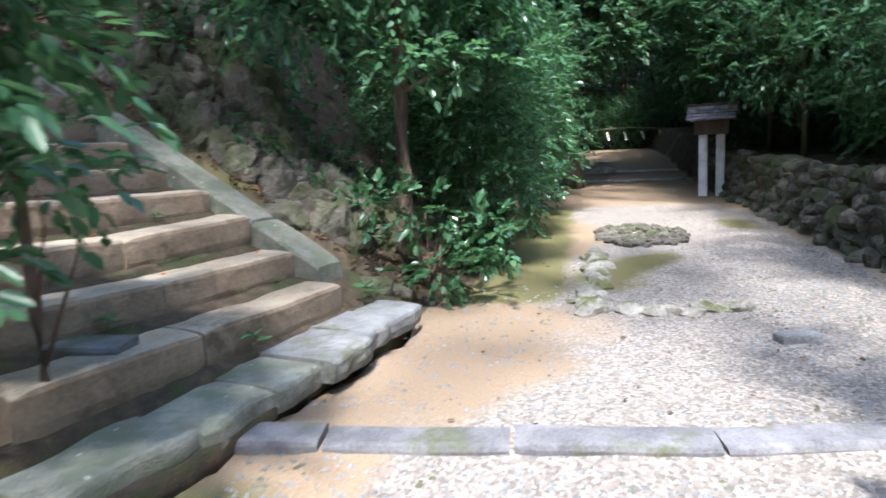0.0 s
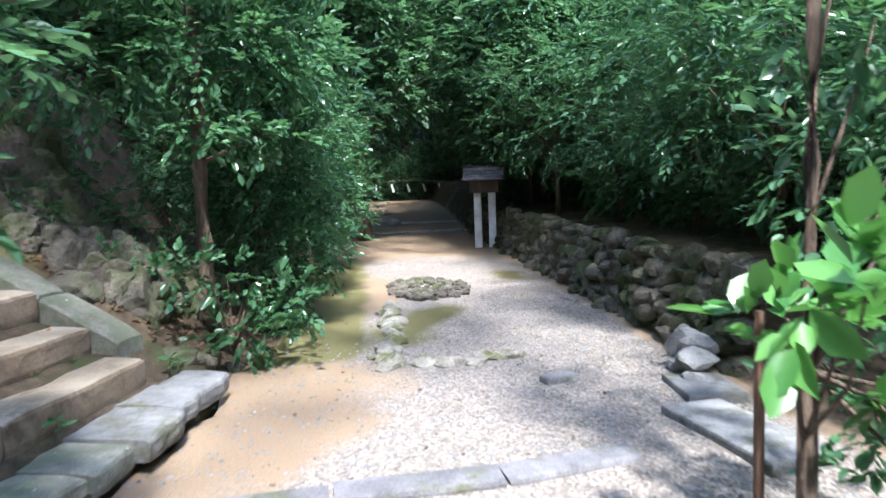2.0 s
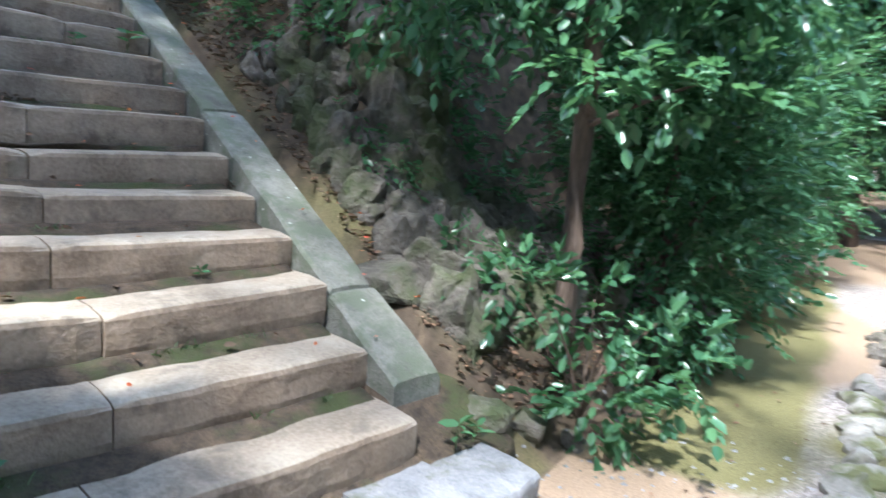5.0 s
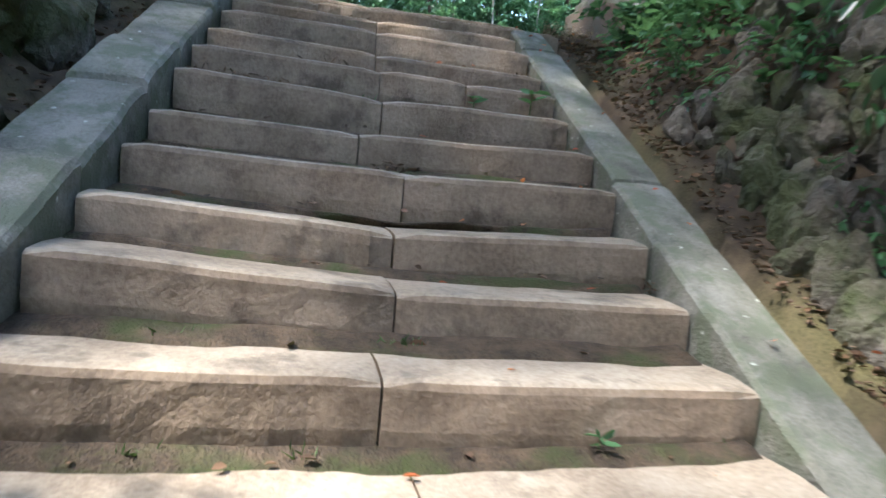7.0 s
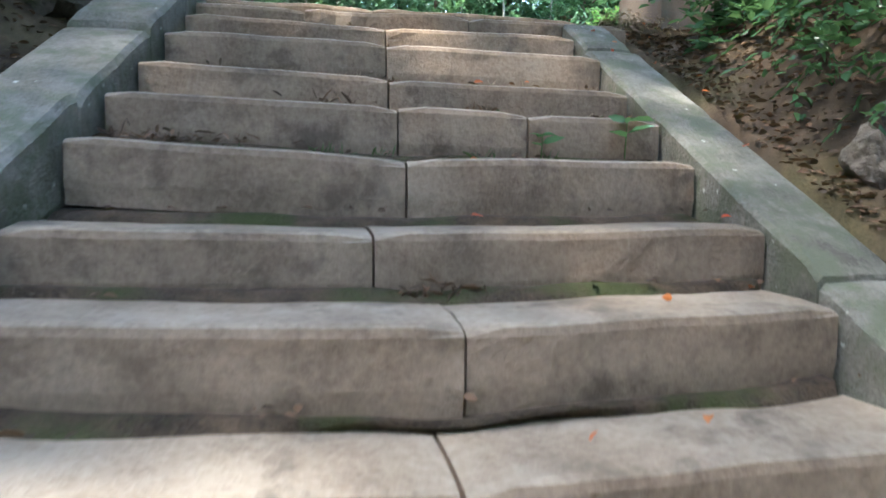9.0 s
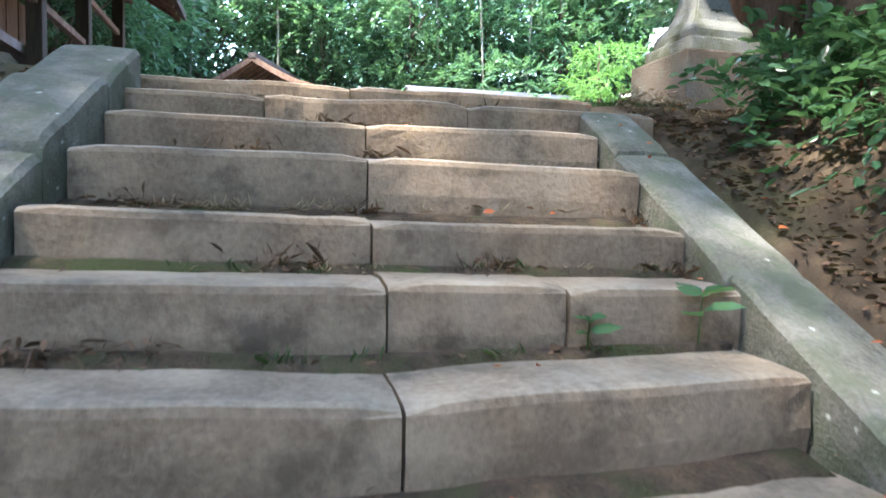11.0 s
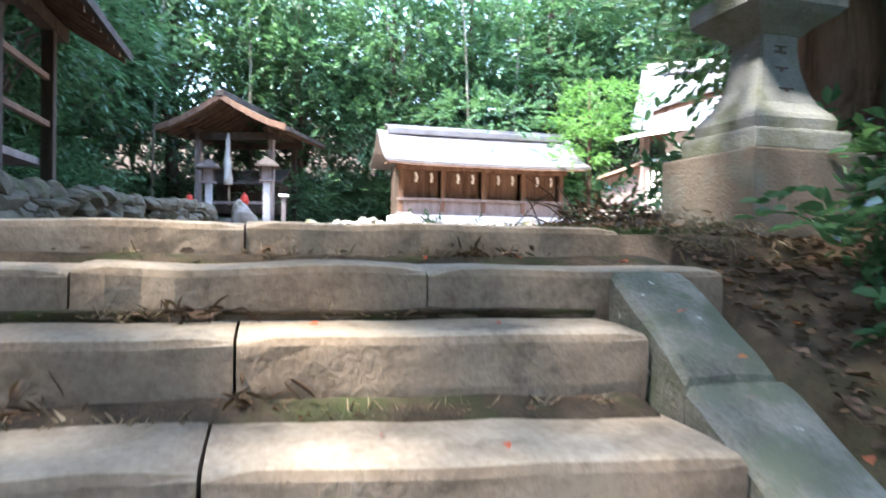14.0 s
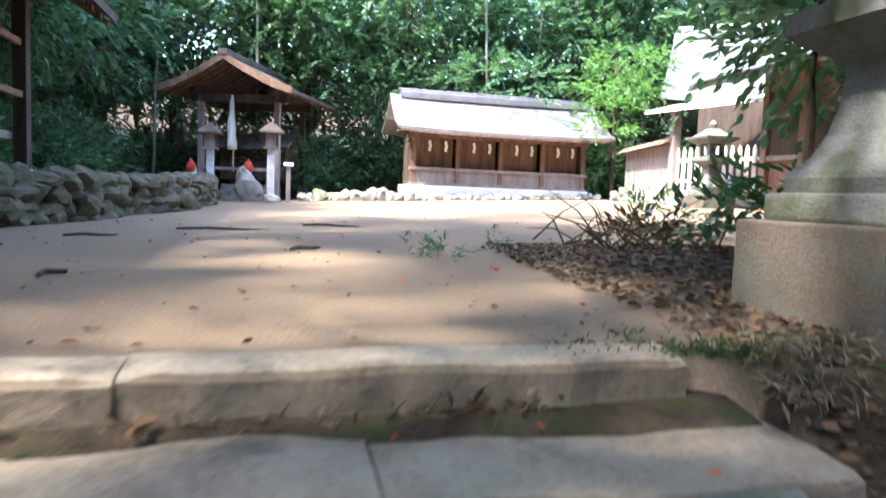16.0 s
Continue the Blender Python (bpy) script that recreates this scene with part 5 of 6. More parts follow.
    # foreground: thin tree left of the kerb, sapling and stake on the gravel's far side
    tree("young_tree", "thin dark-stemmed young tree beside the kerb", (-0.62, 4.42, -0.02), 2.6, 0.032,
         [(0.12, -0.05, 1.32, 0.34, 0.28, 0.24), (0.02, -0.1, 1.72, 0.4, 0.30, 0.22), (0.1, -0.3, 2.15, 0.5, 0.4, 0.3)],
         150, LEAF, BARK, 300, per=9, reach=0.2, length=0.08, width=0.042, shell=0.2, each=3)
    tree("young_tree", "young evergreen with bright new leaves tied to a stake", (2.86, 4.15, 0.0), 3.6, 0.042,
         [(0.12, -0.02, 1.0, 0.22, 0.25, 0.2), (0.35, 0.05, 1.45, 0.35, 0.35, 0.35), (0.35, 0.3, 2.1, 0.4, 0.4, 0.5), (0.4, 0.1, 0.55, 0.3, 0.3, 0.35), (0.22, -0.25, 0.4, 0.26, 0.26, 0.34), (0.55, -0.2, 0.4, 0.3, 0.3, 0.34), (0.3, 0.2, 2.9, 0.6, 0.6, 0.5)],
         240, LEAF, BARK, 310, per=9, reach=0.22, length=0.085, width=0.04, shell=0.2, each=3)
    sp = thing("sapling", "sapling with bright green young leaves", "shrub", m=Matrix.Translation((2.62, 3.95, 0.0)))
    foliage("leaves", sp, [(-0.08, 0.0, 0.95, 0.16, 0.14, 0.10), (0.12, -0.1, 1.02, 0.13, 0.12, 0.10), (0.3, -0.15, 0.85, 0.16, 0.12, 0.16), (-0.15, -0.5, 1.12, 0.13, 0.1, 0.1), (0.02, -0.45, 0.85, 0.14, 0.1, 0.1)], 20, LEAF_YOUNG, 316, per=7, reach=0.14, length=0.14, width=0.08, shell=0.1, lift=0.5)
    bm = bmesh.new()
    tube(bm, [(0.22, 0.2, -0.1), (0.15, 0.1, 0.5), (0.02, 0.0, 0.95)], [0.013, 0.01, 0.006], 6)
    tube(bm, [(0.15, 0.1, 0.5), (0.14, -0.05, 0.8), (0.12, -0.1, 1.05)], [0.009, 0.007, 0.004], 6)
    tube(bm, [(0.15, 0.1, 0.5), (0.08, -0.2, 0.78), (-0.1, -0.48, 1.1)], [0.009, 0.007, 0.004], 6)
    part("stem", bm, BARK, sp)
    st = thing("stake", "thin brown wooden support stake", "stake", m=Matrix.Translation((2.80, 4.36, 0)))
    bm = bmesh.new()
    tube(bm, [(0, 0, -0.2), (0, 0, 0.9)], [0.022, 0.02], 8)
    part("rod", bm, RED_BARK, st)
    # overhanging branch close to the start
    br = thing("overhanging_branch", "leafy evergreen branch hanging over the path edge", "branch", m=Matrix.Translation((0.22, 3.6, 1.8)))
    bm = bmesh.new()
    tube(bm, [(-2.2, 0.8, -1.95), (-1.6, 0.5, -0.6), (-0.9, 0.3, 0.1), (-0.4, 0.2, 0.2), (0.25, 0.15, 0.1)], [0.05, 0.045, 0.03, 0.018, 0.006], 7)
    tube(bm, [(-0.9, 0.3, 0.1), (-0.6, 0.25, -0.15), (-0.25, 0.25, -0.25)], [0.02, 0.013, 0.005], 6)
    part("bough", bm, BARK, br)
    foliage("leaves", br, [(-0.1, 0.2, 0.08, 0.4, 0.35, 0.16), (-0.5, 0.3, 0.25, 0.5, 0.4, 0.3), (-0.9, 0.4, 0.3, 0.5, 0.5, 0.4), (-0.55, 0.25, -0.25, 0.25, 0.25, 0.3), (-0.6, 0.2, -0.75, 0.2, 0.2, 0.2),
                            (-0.3, 0.2, -0.2, 0.3, 0.3, 0.2)], 200, LEAF, 330, per=9, reach=0.22, length=0.10, width=0.04, shell=0.1)
    # ivy and shoots on the rock
    iv = thing("ivy", "dark ivy and bamboo grass hanging on the rock", "ivy")
    rnd = np.random.RandomState(5)
    o, d = [], []
    for i in range(1500):
        v = rnd.uniform(0.4, 5.2)
        s = 0.42 + FLARE * v / TREAD + 0.35 + abs(rnd.normal(0, 0.6))
        if i % 3 == 0:
            s, v = rnd.uniform(0.9, 4.5), rnd.uniform(0.4, 1.9)
        if noise.noise((s * 1.4, v * 1.4, 2.0)) < 0.02:
            continue
        p = STAIR @ Vector((s, v, 0))
        o.append((p.x, p.y, land(p.x, p.y) + rnd.uniform(0.05, 0.35)))
        d.append((rnd.normal(0.3, 0.5), rnd.normal(-0.4, 0.5), rnd.normal(-0.2, 0.5)))
    half = len(o) // 2
    for i, (name, ln, wd) in enumerate((("ivy_leaves", 0.055, 0.036), ("bamboo_grass", 0.085, 0.016))):
        part_o, part_d = np.array(o[i * half:(i + 1) * half]), np.array(d[i * half:(i + 1) * half])
        ob = new(name, leaf_mesh(name, twig_spots(part_o, part_d, 6 + i, 7, 0.2), ln, wd, LEAF, 8 + i))
        ob.parent = iv
    # plants on the bank beside the lantern
    fe = thing("undergrowth", "green undergrowth on the bank beside the lantern", "undergrowth")
    o, d = [], []
    for i in range(1300):
        s, v = 0.85 + FLARE * 9 + abs(rnd.normal(0, 1.3)), rnd.uniform(1.8, 7.5)
        if s < 1.9 and v > 5.0:
            continue
        p = STAIR @ Vector((s, v, 0))
        o.append((p.x, p.y, land(p.x, p.y) + rnd.uniform(0.03, 0.4)))
        d.append((rnd.normal(0, 0.7), rnd.normal(-0.2, 0.7), rnd.normal(0.3, 0.3)))
    ob = new("leaves", leaf_mesh("leaves", twig_spots(np.array(o), np.array(d), 16, 7, 0.26), 0.09, 0.045, LEAF, 18))
    ob.parent = fe
    # old cedar behind the lantern
    tree("cedar_tree", "old red-barked cedar behind the stone lantern", tuple((STAIR @ Vector((2.68, 6.37, 0))).xy) + (3.2,), 11.0, 0.34,
         [(0, 0, 9.5, 2.2, 2.2, 1.6)], 900, LEAF_DEEP, RED_BARK, 340, lean=(-0.3, 0.35), length=0.16, width=0.07, reach=0.5)
    for i, (s, v, r, h) in enumerate(((3.1, 5.2, 0.09, 7), (3.6, 6.8, 0.07, 7), (4.4, 5.6, 0.12, 8), (3.9, 8.5, 0.05, 6), (5.5, 7.5, 0.1, 8))):
        p = STAIR @ Vector((s, v, 0))
        tree("woodland_tree", "slim woodland tree on the bank", (p.x, p.y, land(p.x, p.y)), h, r,
             [(0, 0, h * 0.55, 1.1, 1.1, 0.9), (0.3, 0.2, h * 0.8, 1.5, 1.5, 1.2)], 650, LEAF, BARK, 350 + i, length=0.11, width=0.05, reach=0.4, group="woodland trees")


def build_forest():
    """Woods all round: a few trees, built once each and repeated, leaving the yard and path open."""
    kinds = []
    for i in range(4):
        h = (9.0, 11.0, 8.0, 12.0)[i]
        r = random.Random(i)
        blobs = [(r.uniform(-1.2, 1.2), r.uniform(-1.2, 1.2), h * f, w, w, h * 0.11) for f, w in ((0.28, 1.7), (0.42, 2.1), (0.56, 2.4), (0.7, 2.2), (0.85, 1.9), (0.97, 1.2))]
        blobs += [(r.uniform(-2, 2), r.uniform(-2, 2), h * r.uniform(0.3, 0.8), 1.1, 1.1, 0.7) for _ in range(5)]
        kinds.append(tree("forest_tree", "tall evergreen forest tree with dense dark foliage", (0, 0, 0), h, 0.16 + 0.03 * i, blobs, 2300, LEAF_DEEP, BARK, 400 + 11 * i,
                          group="forest trees", length=0.17, width=0.085, per=8, reach=0.55, each=2, shell=0.3))
    rnd = random.Random(12)
    where = []
    # behind the shrine and round the yard, in stair coordinates
    for row, v in enumerate((25.0, 30.0)):
        for i in range(11):
            where.append((-13 + 3.3 * i + rnd.uniform(-0.8, 0.8) + row * 1.1, v + rnd.uniform(-0.9, 0.9)))
    for i in range(9):
        where.append((-5.2 - rnd.uniform(0, 1.5), 14.5 + 1.4 * i) if i % 2 else (-9, 20 + i))
        where.append((-7.5 - rnd.uniform(0, 2.5), 1.5 + 2.6 * i))
    for i in range(7):
        where.append((10.5 + rnd.uniform(0, 2.5), 1.0 + 2.0 * i) if i < 5 else (13.5 + i, 27.0))
    for i in range(4):
        where.append((5.5 + 1.9 * i, 4.0 + rnd.uniform(-1, 1)))
        where.append((5.0 + 2.0 * i, 8.4 + rnd.uniform(-0.7, 0.7)) if i < 2 else (9 + i, 6.5))
    spots = [STAIR @ Vector((s, v, 0)) for s, v in where]
    # both sides and the end of the lower path, and behind the start
    for i in range(12):
        spots.append(Vector((8.0 + rnd.uniform(0, 3.0), -6 + 3.2 * i, 0)))
        spots.append(Vector((5.9 + rnd.uniform(-0.4, 0.8), 13 + 1.7 * i, 0)) if i < 9 else Vector((-6 + 3 * i, -17, 0)))
        spots.append(Vector((-7 + 2.0 * i, 30.5 + rnd.uniform(-1.0, 1.2), 0)))
        spots.append(Vector((-9 + 2.4 * i, 34.5 + rnd.uniform(-1.0, 1.2), 0)))
        spots.append(Vector((-4.4 + rnd.uniform(-0.8, 0.8), 10.5 + 1.9 * i, 0)))
        spots.append(Vector((-14 + 2.6 * i, -16 + rnd.uniform(-1, 1), 0)))
    for i, p in enumerate(spots):
        k = kinds[i % 4]
        m = Matrix.Translation((p.x, p.y, land(p.x, p.y) - 0.1)) @ Matrix.Rotation(rnd.uniform(0, 6.28), 4, "Z")
        if i < 4:
            k.matrix_basis = m
        else:
            copy_thing(k, m)
    # pale slim stems between them
    stem = thing("bamboo_stem", "pale slim bamboo stem among the trees", "bamboo", "bamboo stems")
    bm = bmesh.new()
    tube(bm, [(0, 0, -0.2), (0.05, 0.02, 3), (0.2, 0.1, 6), (0.5, 0.2, 9)], [0.045, 0.042, 0.035, 0.012], 7)
    part("cane", bm, PALE_BARK, stem)
    for i in range(7):
        p = STAIR @ Vector((rnd.uniform(-4, 12), rnd.uniform(22.8, 27), 0))
        m = Matrix.Translation((p.x, p.y, land(p.x, p.y))) @ Matrix.Rotation(rnd.uniform(0, 6.28), 4, "Z")
        if i == 0:
            stem.matrix_basis = m
        else:
            copy_thing(stem, m)
    # light maple beside the shrine
    p = STAIR @ Vector((9.2, 21.8, 0))
    tree("maple_tree", "maple with flat sprays of light green leaves beside the shrine", (p.x, p.y, 3.6), 4.6, 0.09,
         [(0.6, -1.0, 1.95, 1.2, 0.9, 0.10), (0.3, -0.6, 2.6, 1.3, 1.0, 0.12), (0, 0, 3.3, 1.5, 1.3, 0.14), (0.2, 0.3, 4.1, 1.5, 1.3, 0.2), (0.9, -0.4, 3.0, 0.9, 0.9, 0.12)], 750, LEAF_MAPLE, BARK, 460,
         length=0.09, width=0.06, reach=0.3, lean=(0.2, -0.2))

    # low growth under the trees
    bush = tree("understory_bush", "dark leafy bush under the forest trees", (0, 0, 0), 1.5, 0.05,
                [(0, 0, 0.7, 1.1, 1.1, 0.6), (0.5, 0.3, 1.2, 0.9, 0.9, 0.6), (-0.5, -0.2, 1.1, 0.8, 0.9, 0.6)], 420, LEAF_DEEP, BARK, 480,
                group="understory", length=0.12, width=0.055, reach=0.4, shell=0.3, category="bush")
    near = []
    for i in range(20):
        near.append(STAIR @ Vector((-4 + 0.95 * i + rnd.uniform(-0.4, 0.4), 24.3 + rnd.uniform(-0.6, 2.0), 0)))
        near.append(STAIR @ Vector((-5 + 1.2 * i, 28 + rnd.uniform(-0.6, 1.0), 0)))
        near.append(Vector((-5 + 0.85 * i, 29.3 + rnd.uniform(-0.6, 0.8), 0)))
    for i in range(14):
        near.append(Vector((5.6 + rnd.uniform(-0.3, 1.8), 6.5 + 1.5 * i, 0)))
        near.append(Vector((7.8 + rnd.uniform(-0.3, 1.8), 5.5 + 1.7 * i, 0)))
        near.append(STAIR @ Vector((-4.6 - rnd.uniform(0, 1.5), 6.5 + 1.3 * i, 0)) if i > 6 else STAIR @ Vector((4.6 + rnd.uniform(0, 2.0), 2.6 + 0.9 * i, 0)))
    for i, p in enumerate(near):
        m = Matrix.Translation((p.x, p.y, land(p.x, p.y) - 0.05)) @ Matrix.Rotation(rnd.uniform(0, 6.28), 4, "Z")
        if i == 0:
            bush.matrix_basis = m
        else:
            copy_thing(bush, m)


def build_shade_trees():
    """Tall broad trees added overhead, mostly out of view, to shade path, stairs and yard, with a few gaps for the sun.
    """
    rnd = random.Random(5)
    # points the sun is let through to: x, y, z, radius
    gaps = ((1.9, 5.0, 0.0, 0.95), (2.4, 11.8, 0.2, 0.2), (2.1, 14.5, 0.3, 0.6), (-2.85, 7.05, 1.8, 0.0), (-4.4, 5.7, 2.5, 0.0), (0.5, 7.2, 0.9, 0.35), (0.1, 7.8, 2.8, 0.6), (0.5, 8.8, 2.2, 0.6), (0.6, 10.6, 2.4, 0.6), (2.2, 18.0, 0.4, 0.6))
    feet = [(8.2, 21.0), (-4.2, 20.0), (8.4, 27.5), (-4.8, 27.0), (-5.5, 0.5), (6.6, 0.5), (-3.0, -4.5), (4.5, -4.5), (-6.5, 3.0), (7.5, 14.0), (-3.6, 13.0), (-10.0, -1.0), (-14.0, 0.5), (-5.0, 12.0)]
    crowns, dense = [[] for _ in feet], [[] for _ in feet]
    for i in range(19):
        for j in range(23):
            x, y, z = -18.9 + 1.55 * i + rnd.uniform(-0.5, 0.5), -6.5 + 1.55 * j + rnd.uniform(-0.5, 0.5), rnd.uniform(6.3, 8.6)
            if x < -6.0:
                z += 1.8
            if j > 13 and not -5.0 < x < 8.5:
                continue
            k = (z - 1.5) / SUN_FROM.z
            ss, sv = to_sv(x - SUN_FROM.x * k, y - SUN_FROM.y * k)
            if (sv > 13.5 and ss > -0.5) or sv > 19.0 or (sv > 5.8 and ss > 5.0) or (x > 3.9 and -1.0 < y < 13.0) or (-2.6 < sv < 0.3 and -3.5 < ss < 1.2 and (i + j) % 2):
                continue
            clear = True
            for gx, gy, gz, gr in gaps:
                k = (z - gz) / SUN_FROM.z
                if math.hypot(x - SUN_FROM.x * k - gx, y - SUN_FROM.y * k - gy) < gr + 0.75:
                    clear = False
            if clear:
                f = min(range(len(feet)), key=lambda q: math.hypot(feet[q][0] - x, feet[q][1] - y))
                shade = -4.5 < ss < 5.0 and (1.0 < sv < 3.3 or (3.3 <= sv < 5.0 and ss > 1.2) or (3.8 <= sv < 8.0 and (i + j) % 2) or 8.0 <= sv < 12.5)
                (dense if shade else crowns)[f].append((x - feet[f][0], y - feet[f][1], z - land(*feet[f]), 1.05, 1.05, 0.5))
    for i, (f, c, q) in enumerate(zip(feet, crowns, dense)):
        if not c + q:
            continue
        ob = tree("canopy_tree", "tall broad-crowned tree added overhead to shade path and stairs", (*f, land(*f)), 8.0, 0.22, c + q, 42 * len(c + q), LEAF_CANOPY, BARK, 600 + 13 * i,
                  group="canopy trees", length=0.2, width=0.1, per=8, reach=0.5, shell=0.1, each=1)
        # second leaf mass, added only to deepen the shade on stairs and yard
        if q:
            foliage("crown", ob, q, 60 * len(q), LEAF_CANOPY, 900 + 7 * i, 8, 0.5, 0.2, 0.1, 0.1)


build_trees()
build_forest()
build_shade_trees()


# ---- litter ----
def scatter(name, label, category, spots, size, mat, seed, lift=0.006):
    """Fallen leaves lying flat on whatever is under them."""
    rnd = np.random.RandomState(seed)
    rows = []
    for x, y, z in spots:
        a = rnd.uniform(0, 6.28)
        rows.append((x, y, z + lift, math.cos(a), math.sin(a), rnd.uniform(-0.15, 0.35)))
    me = leaf_mesh(name, np.array(rows), size, size * 0.55, mat, seed, 0.2)
    return tagged(new(name, me), label, category, kind="stuff")


def build_litter():
    rnd = random.Random(77)
    dry, red, yard = [], [], []
    for i in range(13000):
        v = rnd.uniform(0.0, 8.8)
        s = 0.4 + FLARE * v / TREAD + abs(rnd.gauss(0, 1.1)) + 0.05
        if v > 5.4 and s < 1.0:
            s += 0.9
        p = STAIR @ Vector((s, v, 0))
        dry.append((p.x, p.y, land(p.x, p.y) + 0.01))
    for i in range(1500):
        v = rnd.uniform(0.3, 5.2)
        p = STAIR @ Vector((-2.62 + FLARE * v / TREAD - abs(rnd.gauss(0, 0.8)), v, 0))
        dry.append((p.x, p.y, land(p.x, p.y) + 0.01))
    for k in range(2, 15):
        for i in range(14):
            s, v = rnd.uniform(-2.1, 0.0) + FLARE * k, TREAD * (k - 1) + rnd.uniform(0.28, 0.37)
            p = STAIR @ Vector((s, v, 0))
            dry.append((p.x, p.y, tread_top(k) + 0.028))
        for i in range(2):
            s, v = rnd.uniform(-1.2, 0.0) + FLARE * k, TREAD * (k - 1) + rnd.uniform(0.05, 0.3)
            p = STAIR @ Vector((s, v, 0))
            red.append((p.x, p.y, tread_top(k) + 0.012))
    for i in range(24):
        v = rnd.uniform(0.3, 5.0)
        p = STAIR @ Vector((rnd.uniform(0.03, 0.6) + FLARE * v / TREAD, v, 0))
        red.append((p.x, p.y, max(nosing(v) + 0.02, land(p.x, p.y) + 0.02)))
    for i in range(240):
        s, v = rnd.uniform(-3, 3), 5.7 + 7 * rnd.random() ** 1.6
        p = STAIR @ Vector((s, v, 0))
        (yard if i % 5 else red).append((p.x, p.y, land(p.x, p.y) + 0.006))
    for i in range(130):
        x, y = rnd.uniform(-0.6, 3.6), rnd.uniform(4.9, 9.0)
        yard.append((x, y, land(x, y) + 0.006))
    for i, size in enumerate((0.026, 0.038, 0.05)):
        scatter("leaf_litter", "brown dead leaves heaped on the banks and treads", "leaf litter", dry[i::3], size, LEAF_DRY, 31 + i)
    scatter("fallen_leaves", "scattered red and orange fallen leaves", "fallen leaves", red, 0.042, LEAF_RED, 2)
    scatter("fallen_leaves", "small dry leaves scattered on gravel and sand", "fallen leaves", yard, 0.035, LEAF_DRY, 3)
    # tufts of grass and dry roots at the back of treads
    for j, (name, label, mat, n, hgt) in enumerate((("grass_tufts", "small green grass tufts between the steps", GRASS, 26, 0.05), ("dry_grass", "dry straw and rootlets hanging in the joints", STRAW, 70, 0.05))):
        rows = []
        for i in range(n):
            k = rnd.choice((1, 2, 3, 4, 9, 10)) if j == 0 else rnd.choice((10, 11, 11, 12, 12, 13, 14))
            s0, v0 = rnd.uniform(-2.0, -0.05) + FLARE * k, TREAD * (k - 1) + 0.36
            for q in range(9):
                p = STAIR @ Vector((s0 + rnd.gauss(0, 0.03), v0 - abs(rnd.gauss(0, 0.015)), 0))
                rows.append((p.x, p.y, tread_top(k) + 0.02, rnd.gauss(0.2, 0.5), rnd.gauss(0, 0.5), 1.0 if j == 0 else rnd.uniform(0.0, 0.9)))
        ob = new(name, leaf_mesh(name, np.array(rows), hgt, 0.004, mat, 9 + j, 0.5))
        tagged(ob, label, "grass", kind="stuff")
    # broad-leaved seedlings rooted at the foot of the risers
    for i, (s, k, h) in enumerate(((0.10, 10, 0.17), (-0.27, 10, 0.1), (-0.45, 4, 0.06), (0.2, 1, 0.14), (0.32, 1, 0.1), (-0.95, 1, 0.1), (-1.5, 2, 0.08))):
        v = TREAD * (k - 1) - 0.03
        m = STAIR @ Matrix.Translation((s, v, tread_top(k - 1) + 0.02 if k > 1 else 0.2))
        plant = thing("seedling", "small green broad-leaved seedling growing at a step", "seedling", "seedlings", m=m)
        bm = bmesh.new()
        tube(bm, [(0, 0, -0.03), (0.004, -0.006, h * 0.6), (0.0, -0.02, h)], [0.004, 0.003, 0.002], 5)
        part("stem", bm, GRASS, plant)
        rows = [(0.0, -0.02, h * f, math.cos(a), math.sin(a), 0.25) for a, f in ((0.2, 1.0), (1.6, 0.96), (2.9, 1.0), (4.3, 0.95), (5.3, 0.7), (3.6, 0.6))]
        leaves = new("leaves", leaf_mesh("leaves", np.array(rows), 0.5 * h + 0.03, 0.2 * h + 0.012, LEAF, 70 + i))
        leaves.parent = plant
    # dark roots and rotten leaves heaped against the upper risers
    for i, (s, k, w) in enumerate(((-0.45, 11, 0.16), (-1.1, 11, 0.2), (-1.6, 12, 0.2), (-0.72, 13, 0.1), (-1.3, 13, 0.22), (-1.75, 10, 0.3), (-0.85, 8, 0.14), (0.18, 6, 0.1), (0.3, 11, 0.1), (0.33, 12, 0.09), (-0.8, 12, 0.08), (-0.9, 14, 0.12), (0.1, 15, 0.3))):
        heap = thing("root_tuft", "dark tuft of roots and rotten leaves against a riser", "debris", "root tufts", m=STAIR @ Matrix.Translation((s, TREAD * (k - 1) - 0.015 + lie(k, s)[0], tread_top(k - 1) + lie(k - 1, s)[1] + 0.012)))
        rows = [(rnd.gauss(0, w * 0.5), -abs(rnd.gauss(0, 0.025)), 0.07 * rnd.random() * math.exp(-3 * rnd.random()), rnd.gauss(0, 0.8), rnd.gauss(-0.3, 0.5), rnd.gauss(0.1, 0.6)) for _ in range(int(420 * w))]
        a, b = rows[::2], rows[1::2]
        dead = new("litter", leaf_mesh("litter", np.array(a), 0.032, 0.014, LEAF_DRY, 90 + i))
        tagged(dead, kind="stuff").parent = heap
        roots = new("root_mat", leaf_mesh("root_mat", np.array(b), 0.07, 0.005, LEAF_DRY, 190 + i, 0.6))
        tagged(roots, kind="stuff").parent = heap
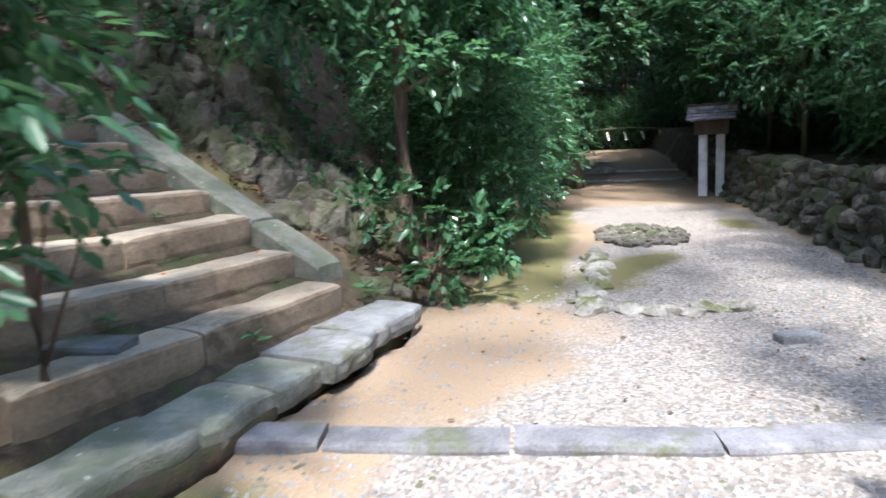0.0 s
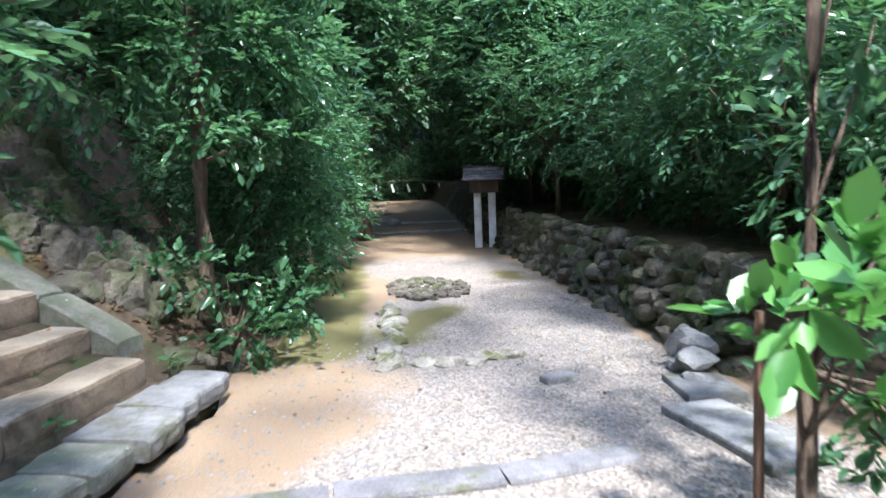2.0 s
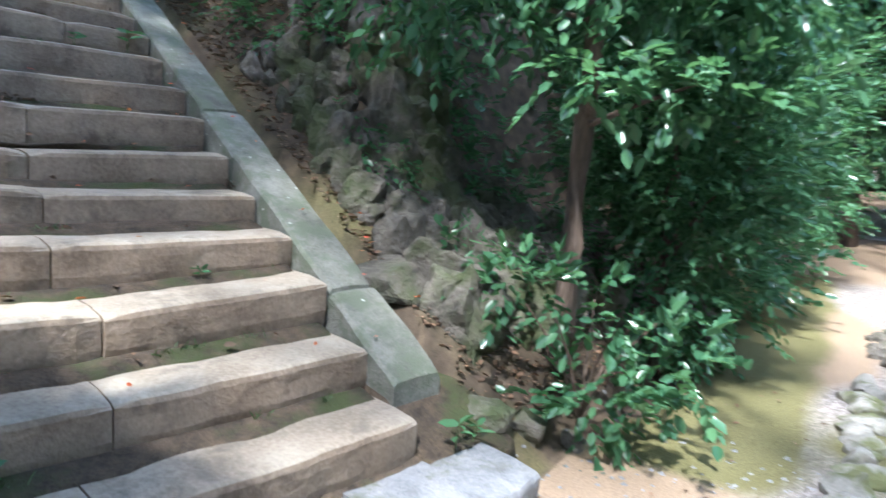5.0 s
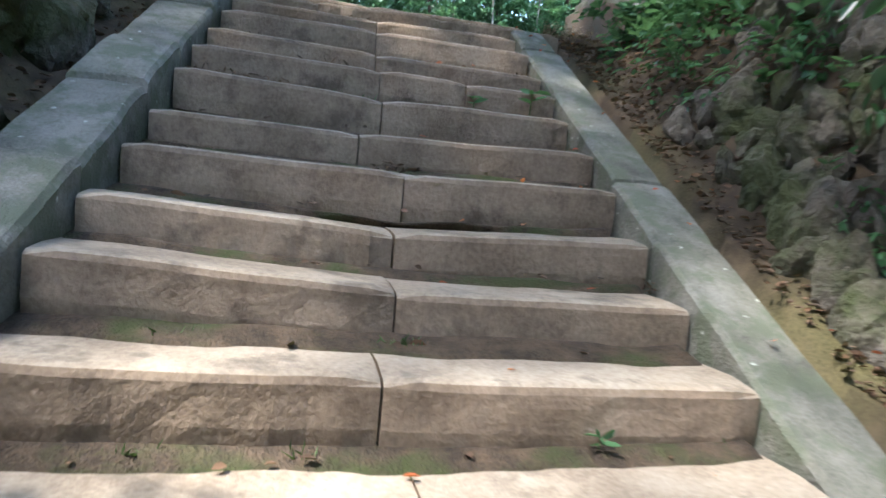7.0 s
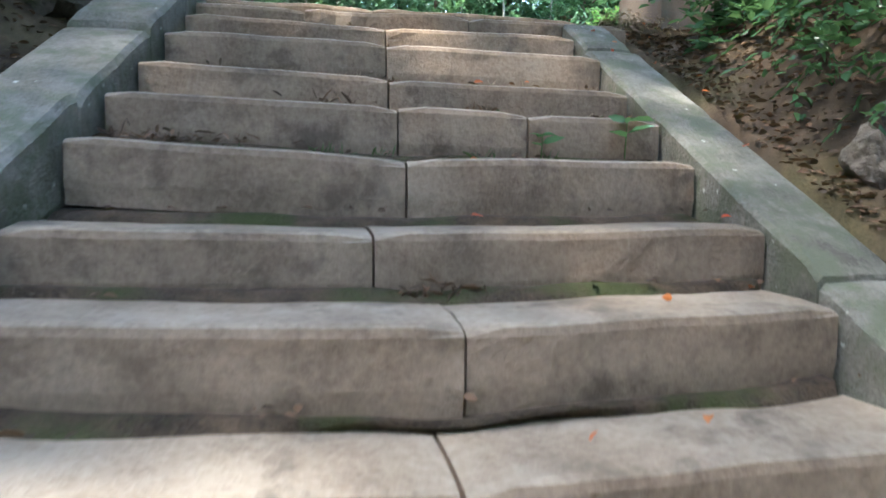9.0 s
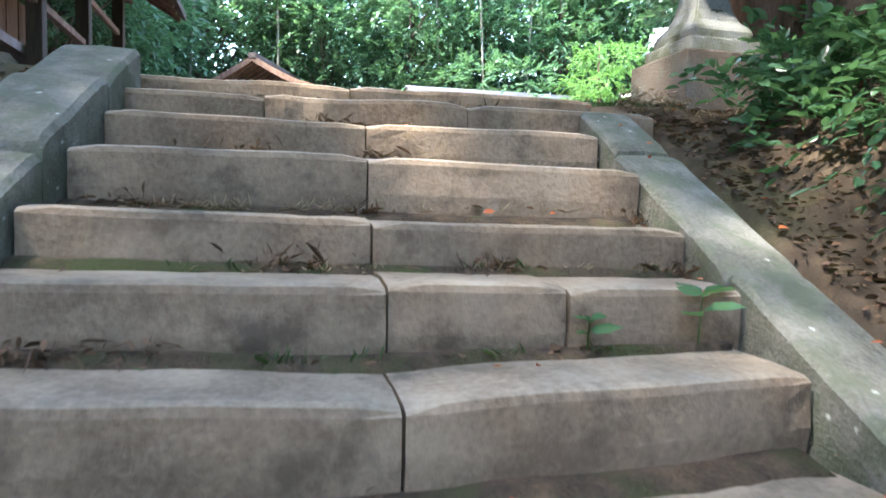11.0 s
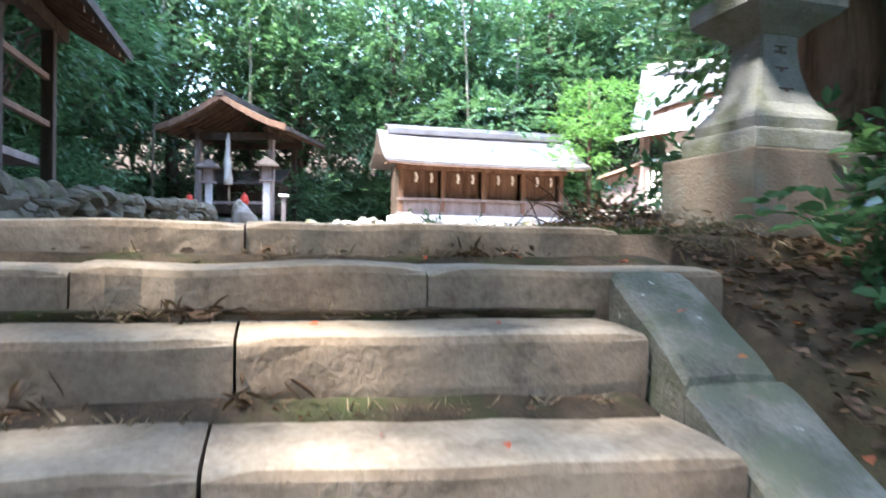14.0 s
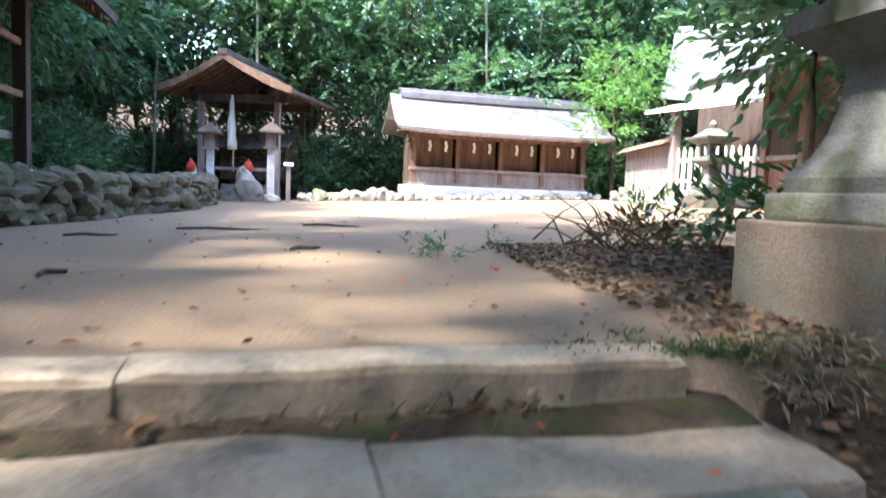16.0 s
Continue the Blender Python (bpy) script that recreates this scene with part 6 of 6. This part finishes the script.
    # tangled grass and roots where the top step runs into the bank
    for j, (name, label, mat, n, hgt) in enumerate((("grass_mound", "short green grass growing over the end of the top step", GRASS, 1400, 0.035), ("root_tangle", "brown rootlets hanging over the end of the top step", STRAW, 700, 0.05))):
        rows = []
        for i in range(n):
            p = STAIR @ Vector((rnd.gauss(0.85, 0.28), 5.36 + abs(rnd.gauss(0, 0.16)) if j == 0 else 5.30 + rnd.gauss(0, 0.06), 0))
            rows.append((p.x, p.y, land(p.x, p.y) + 0.005 + (0 if j == 0 else rnd.uniform(0, 0.1)), rnd.gauss(0.15, 0.6), rnd.gauss(0, 0.6), rnd.uniform(0.3, 1.0) if j == 0 else rnd.uniform(-0.7, 0.5)))
        tagged(new(name, leaf_mesh(name, np.array(rows), hgt, 0.005, mat, 61 + j, 0.5)), label, "grass", kind="stuff")
    # loose pebbles on the gravel
    bm_v, bm_f = [], []
    for i in range(9000):
        x, y = rnd.uniform(0.0, 3.7), 3.0 + 7.0 * rnd.random() ** 1.3
        if (5.4 < y < 8.0 and x < 2.4 and rnd.random() < 0.7) or 4.8 < y < 5.3 or (y > 8 and x < 2.6):
            continue
        r, z = rnd.uniform(0.006, 0.017), land(x, y)
        b = len(bm_v)
        a = rnd.uniform(0, 1.5)
        for q in range(4):
            bm_v.append((x + r * 1.2 * math.cos(a + q * 1.57), y + r * math.sin(a + q * 1.57), z + 0.001))
        bm_v.append((x + r * 0.2, y, z + r * 0.9))
        bm_f += [(b, b + 1, b + 4), (b + 1, b + 2, b + 4), (b + 2, b + 3, b + 4), (b + 3, b, b + 4)]
    me = bpy.data.meshes.new("gravel")
    me.from_pydata(bm_v, [], bm_f)
    me.materials.append(GREY_STONE)
    tagged(new("gravel", me), "loose pale gravel on the path", "gravel", kind="stuff")
    # brushwood heap in the yard
    br = thing("brushwood", "heap of cut twigs and withered leaves beside the lantern", "brushwood", m=place(2.2, 8.3))
    for i in range(40):
        bm = bmesh.new()
        a, t = rnd.uniform(0, 6.28), rnd.uniform(0.1, 0.9)
        q = Vector((rnd.gauss(0, 0.3), rnd.gauss(0, 0.3), 0.02))
        e = q + Vector((math.cos(a) * 0.5, math.sin(a) * 0.5, 0.45 * t))
        tube(bm, [q, q.lerp(e, 0.5) + Vector((0, 0, 0.06)), e], [0.008, 0.006, 0.002], 4)
        part("twig", bm, DARK_WOOD, br)
    foliage("sprigs", br, [(0.1, -0.1, 0.2, 0.4, 0.4, 0.14)], 40, LEAF, 505, per=7, reach=0.22, length=0.07, width=0.02, shell=0.1, label="withering green sprigs")["kind"] = "stuff"
    # fallen sticks and green sprays on the sand
    for i, (s, v, ln, a) in enumerate(((-0.9, 10.6, 0.9, 8), (0.15, 10.9, 0.6, -6), (-1.9, 9.8, 0.4, 15), (-0.2, 8.6, 0.3, 40), (-1.4, 7.2, 0.22, 70))):
        stick = thing("fallen_stick", "dry fallen stick lying on the sand", "stick", "fallen sticks", m=place(s, v, turn=a))
        bm = bmesh.new()
        tube(bm, [(-ln / 2, 0, 0.012), (-ln / 6, 0.03, 0.02), (ln / 5, -0.02, 0.014), (ln / 2, 0.02, 0.012)], [0.012, 0.015, 0.012, 0.005], 6)
        part("wood", bm, DARK_WOOD, stick)
    for i, (s, v) in enumerate(((0.55, 7.9), (0.8, 8.3), (1.3, 8.9))):
        spray = thing("fallen_spray", "green cedar spray fallen on the sand", "twig", "fallen sprays", m=place(s, v, turn=30 * i))
        foliage("leaves", spray, [(0, 0, 0.02, 0.2, 0.1, 0.02)], 14, LEAF, 520 + i, per=8, reach=0.14, length=0.05, width=0.012, shell=0.1)
    foliage("leaves", br, [(0, 0, 0.08, 0.45, 0.4, 0.1)], 60, LEAF_DRY, 500, per=6, reach=0.2, length=0.08, width=0.04, shell=0.1)


build_litter()
